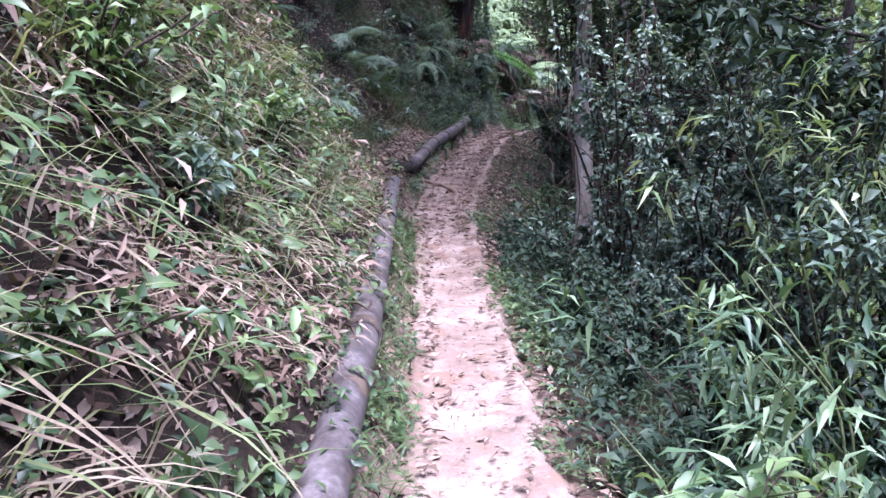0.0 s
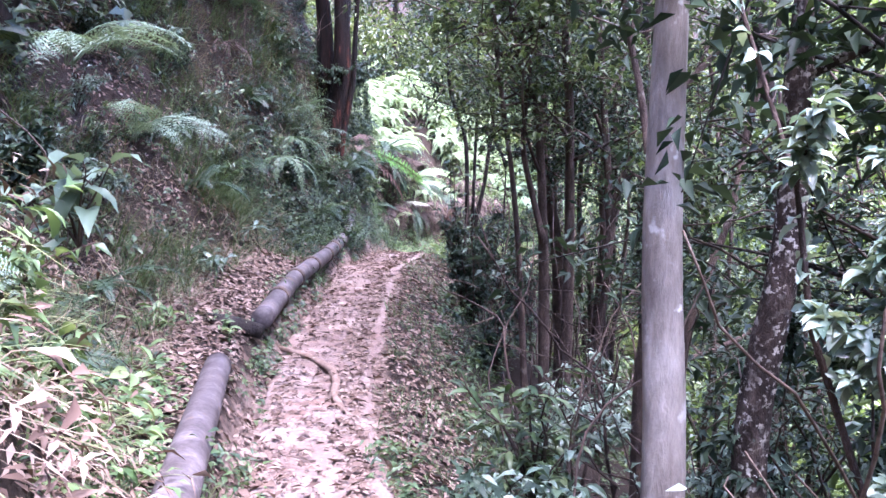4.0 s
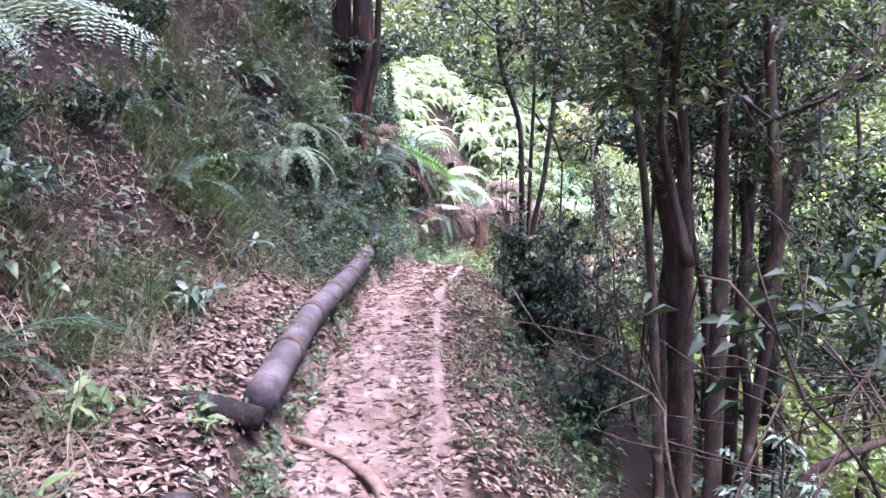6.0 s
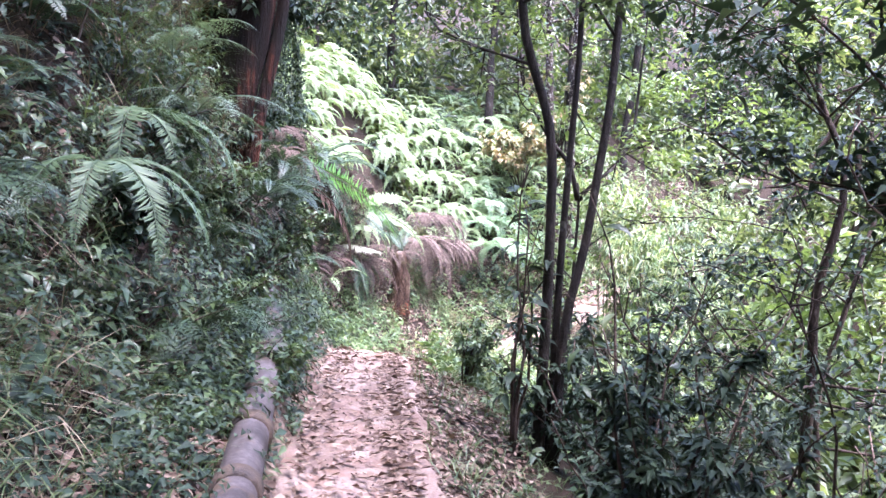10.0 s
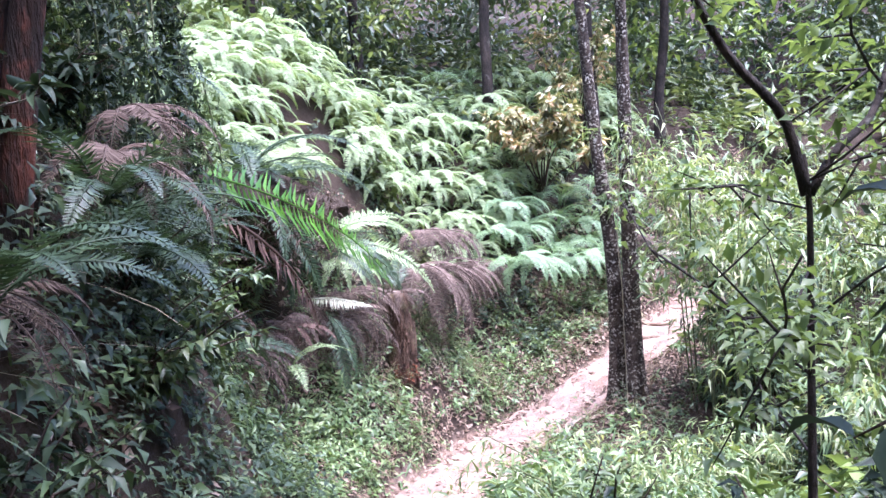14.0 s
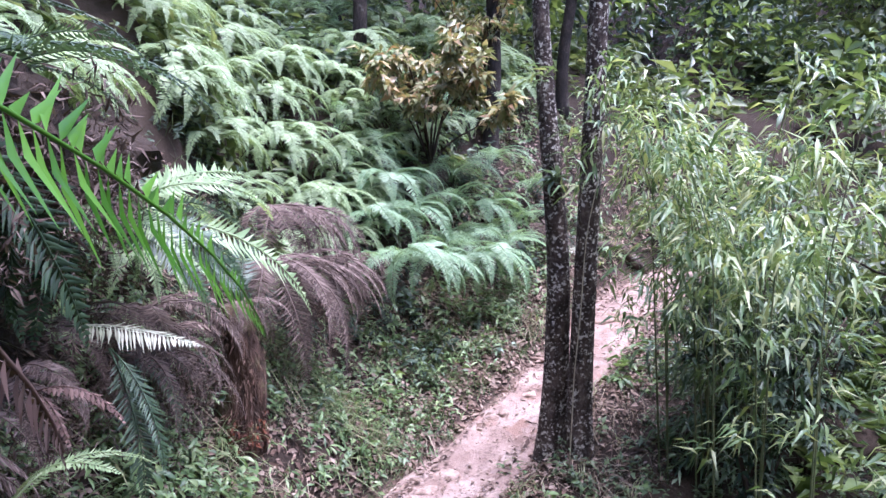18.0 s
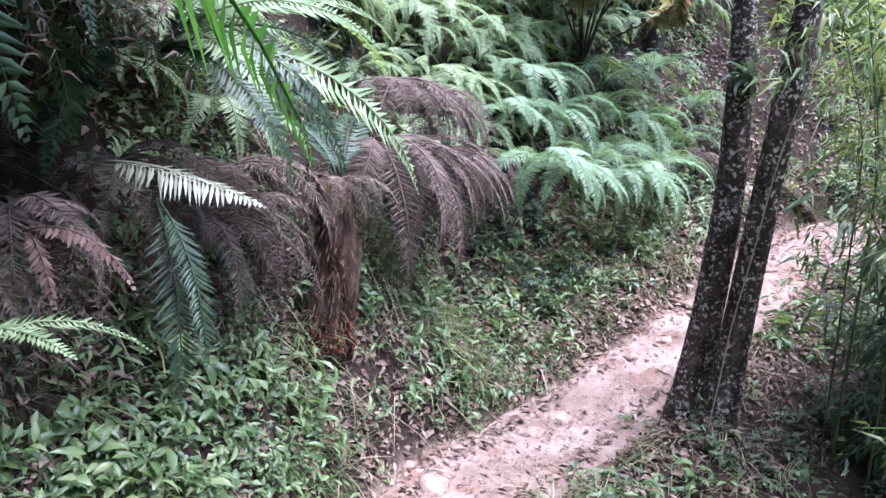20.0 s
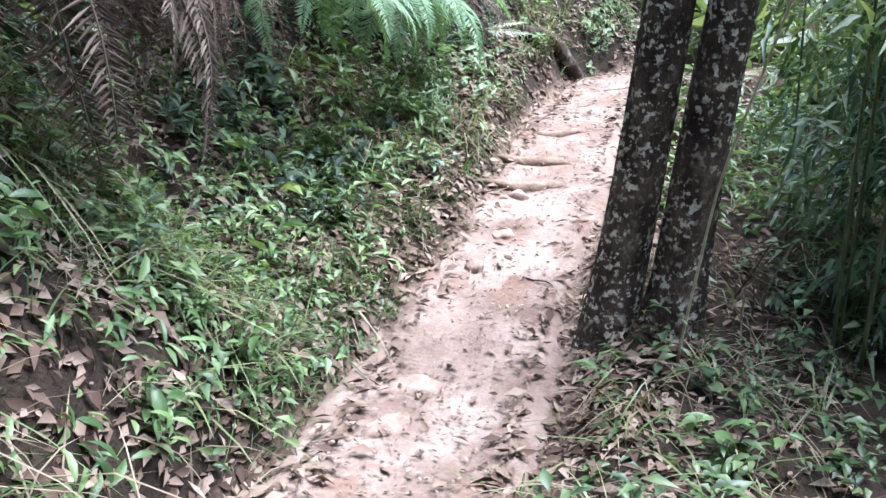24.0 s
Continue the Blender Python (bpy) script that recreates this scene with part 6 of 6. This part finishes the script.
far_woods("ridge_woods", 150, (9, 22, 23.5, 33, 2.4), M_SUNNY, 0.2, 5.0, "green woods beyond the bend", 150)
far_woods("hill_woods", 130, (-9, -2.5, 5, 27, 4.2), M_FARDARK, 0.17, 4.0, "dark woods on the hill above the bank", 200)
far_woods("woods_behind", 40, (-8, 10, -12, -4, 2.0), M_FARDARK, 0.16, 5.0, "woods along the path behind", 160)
scatter_leaves("far_slope_cover", several(beside(0.6, 0.97, -4.0, -12, 8000, R5), beside(0.9, 0.999, -8, 8, 6000, R5)), 0.28, M_FAR, "green cover on the slope beyond the bend", "undergrowth", R5, (0.1, 0.8))
scatter_leaves("valley_floor_plants", beside(A0, 0.95, -2.5, -11, 22000, R5), 0.22, M_SUNNY, "valley floor plants, green brightened for sunlight", "undergrowth", R5, (0.05, 0.5))

# ---- stones, roots and logs on the path ----
R7 = np.random.default_rng(77)


def path_z(x, y):
    return ground_z(x, y)


def stone(x, y, size, sink=0.6):
    """A worn stone, rounded and uneven, bedded in the clay."""
    bm = bmesh.new()
    bmesh.ops.create_icosphere(bm, subdivisions=3, radius=1.0)
    k = R7.uniform(-5, 5, 3)
    sx, sy, sz = size * R7.uniform(0.8, 1.3), size * R7.uniform(0.6, 1.0), size * R7.uniform(0.35, 0.6)
    for v in bm.verts:
        n = noise.noise(Vector(v.co) * 1.3 + Vector(k)) * 0.35 + noise.noise(Vector(v.co) * 3.1 + Vector(k)) * 0.12
        v.co = v.co * (1 + n)
        v.co = Vector((v.co.x * sx, v.co.y * sy, v.co.z * sz))
    for f in bm.faces:
        f.smooth = True
    me = bpy.data.meshes.new("stone")
    bm.to_mesh(me)
    bm.free()
    ob = part("stone", me, M_STONE)
    ob.matrix_basis = pose(x, y, path_z(x, y) + sz * (0.5 - sink), 0, 0, R7.uniform(0, 360))
    return tagged(ob, "pale worn stone bedded in the path", "stone", "stones in the path")


for x, y, s in ((0.17, 12.24, 0.09), (0.02, 7.3, 0.06), (0.05, 9.0, 0.07), (0.0, 9.6, 0.05), (0.3, 13.4, 0.06), (0.65, 15.4, 0.1), (0.85, 15.3, 0.08), (0.5, 14.2, 0.05), (1.75, 20.15, 0.12), (1.95, 20.45, 0.11), (2.1, 20.75, 0.09), (4.9, 25.1, 0.09), (5.2, 25.25, 0.1), (4.0, 24.6, 0.12), (3.7, 24.3, 0.09), (6.1, 25.75, 0.08), (6.5, 25.9, 0.1), (7.0, 26.2, 0.09), (3.95, 24.9, 0.06), (-0.15, 9.9, 0.06), (0.2, 5.2, 0.04), (1.2, 17.9, 0.05)):
    stone(x, y, s)


def root(points, r, label):
    c = smooth_line([(x, y, path_z(x, y) + h) for x, y, h in points], 18, 0.02, R7)
    ob = part("tree_root", mesh_of("root", *tube_geo(c, r * np.sin(np.linspace(0.5, 2.7, 18)) + 0.004, 8, 0.3, R7)), M_ROOT)
    return tagged(ob, label, "root", "roots across the path")


root([(-0.31, 11.6, -0.02), (-0.02, 11.39, 0.02), (0.12, 10.95, 0.025), (0.1, 10.35, 0.015), (0.14, 10.0, -0.02)], 0.028, "bare root that bends across the path")
root([(6.95, 26.5, -0.01), (7.1, 26.3, 0.008), (7.3, 26.1, 0.005), (7.4, 25.95, -0.03)], 0.035, "thick root that makes a step in the path")
root([(7.4, 26.75, -0.01), (7.5, 26.55, 0.008), (7.65, 26.35, 0.0), (7.8, 26.2, -0.03)], 0.03, "root that makes a step in the path")
root([(8.0, 26.95, -0.01), (8.15, 26.75, 0.008), (8.35, 26.6, -0.01)], 0.03, "thin root across the path")
root([(1.5, 19.5, 0.0), (1.7, 19.75, 0.03), (2.0, 19.8, 0.0)], 0.03, "root at the top of the drop")


def log(points, r, mat, label, name="fallen_log"):
    c = smooth_line(points, 16, 0.01, R7)
    ob = part(name, mesh_of("log", *tube_geo(c, np.linspace(r, r * 0.85, 16), 12, 0.12, R7)), mat)
    return tagged(ob, label, "log")


log([(-0.95, 11.3, 0.06), (-0.7, 11.25, 0.05), (-0.42, 11.2, 0.0)], 0.07, M_DARKBARK, "dark rotten log beside the end of the pipe")
log([(x, y, ground_z(x, y) + 0.05) for x, y in ((8.9, 27.75), (9.3, 27.75), (9.7, 27.7))], 0.075, M_BARK, "grey fallen log beside the path")

# dry twigs and hanging stems
for i in range(26):
    s = R7.uniform(share(9), 0.9)
    x, y = (float(v[0]) for v in beside(s, s + 0.003, *(2 * [R7.uniform(-0.9, 0.9)]), 1, R7))
    a, ln = R7.uniform(0, 6.28), R7.uniform(0.15, 0.45)
    p = [(x + math.cos(a) * ln * u, y + math.sin(a) * ln * u) for u in (0, 0.5, 1)]
    c = smooth_line([(px, py, ground_z(px, py) + 0.012) for px, py in p], 8, 0.012, R7)
    tagged(part("twig", mesh_of("twig", *tube_geo(c, np.linspace(0.006, 0.003, 8), 5)), M_TWIG), "dry broken twig on the ground", "twig", "twigs on the ground")
for i in range(24):
    s = R7.uniform(share(6.0), share(9.5)) if i % 2 else R7.uniform(share(10), share(20.5))
    d = R7.uniform(-1.8, -0.9) if i % 2 else R7.uniform(1.2, 2.2)
    x, y = (float(v[0]) for v in beside(s, s + 0.003, d, d, 1, R7))
    z = ground_z(x, y)
    h = R7.uniform(0.7, 1.8)
    c = smooth_line([(x, y, z - 0.03), (x + R7.normal(0, 0.15), y + R7.normal(0, 0.15), z + h * 0.5), (x + R7.normal(0, 0.4), y + R7.normal(0, 0.4), z + h)], 14, 0.06, R7)
    tagged(part("withered_plant", mesh_of("withered_plant", *tube_geo(c, np.linspace(0.008, 0.003, 14), 5)), M_TWIG), "thin dry bare plant standing among the shrubs", "plant", "withered plants")

# thin bare branches under the trees of the slope
for i in range(44):
    s = R7.uniform(share(8.5), share(17.5))
    d = R7.uniform(-3.0, -1.5)
    x, y = (float(v[0]) for v in beside(s, s + 0.003, d, d, 1, R7))
    z = ground_z(x, y) - 0.03
    a, h, ln = R7.uniform(0, 6.28), R7.uniform(0.6, 2.4), R7.uniform(0.4, 1.5)
    c = smooth_line([(x, y, z), (x + 0.3 * ln * math.cos(a), y + 0.3 * ln * math.sin(a), z + 0.65 * h), (x + ln * math.cos(a), y + ln * math.sin(a), z + h)], 16, 0.1, R7)
    geo = [tube_geo(c, np.linspace(0.014, 0.003, 16), 6)]
    for m in range(5):
        o = c[R7.integers(5, 15)]
        geo.append(tube_geo(smooth_line([o, o + R7.normal(0, 0.2, 3), o + R7.normal(0, 0.38, 3)], 6, 0.02, R7), np.linspace(0.005, 0.0015, 6), 4))
    ob = thing("dry_branch", x, y, z, "thin bare branch standing among the trees", "branch", "dry branches")
    o3 = np.array([x, y, z])
    part("limb", mesh_of("limb", *join_geo([(v - o3, f) for v, f in geo])), M_BARK if i % 3 else M_TWIG, ob)

for i in range(12):
    x, y = 6.25 + R7.uniform(-0.15, 0.75), 24.35 + R7.uniform(-0.4, 0.25)
    z, a, ln = ground_z(x, y), R7.uniform(0, 6.28), R7.uniform(0.25, 0.6)
    c = smooth_line([(x, y, z - 0.02), (x + 0.35 * ln * math.cos(a), y + 0.35 * ln * math.sin(a), z + 0.7 * ln), (x + ln * math.cos(a), y + ln * math.sin(a), z + R7.uniform(0.1, 0.6) * ln)], 12, 0.02, R7)
    tagged(part("withered_plant", mesh_of("withered_plant", *tube_geo(c, np.linspace(0.005, 0.002, 12), 5)), M_STRAWSTEM if i % 3 == 0 else M_TWIG), "bent dry stalk at the foot of the paired trunks", "plant", "withered plants")

pale = part("dry_bamboo", mesh_of("dry_bamboo", *tube_geo(smooth_line([(5.2, 23.1, 1.75), (5.25, 23.45, 1.4), (5.4, 23.8, 0.8), (5.6, 24.1, 0.2), (5.75, 24.35, -0.5), (5.85, 24.45, -1.25)], 24, 0.01, R7), np.linspace(0.003, 0.006, 24), 6)), M_STRAWSTEM)
tagged(pale, "pale arching dry bamboo stem", "bamboo")
shrub("epiphyte_rosette", 5.72, 24.5, 1.05, 0.12, 0.12, 12, 0.16, M_PALE, "small pale-leaved plant growing on a trunk", R7, stems=3, narrow=0.3, category="plant", droop=0.1)
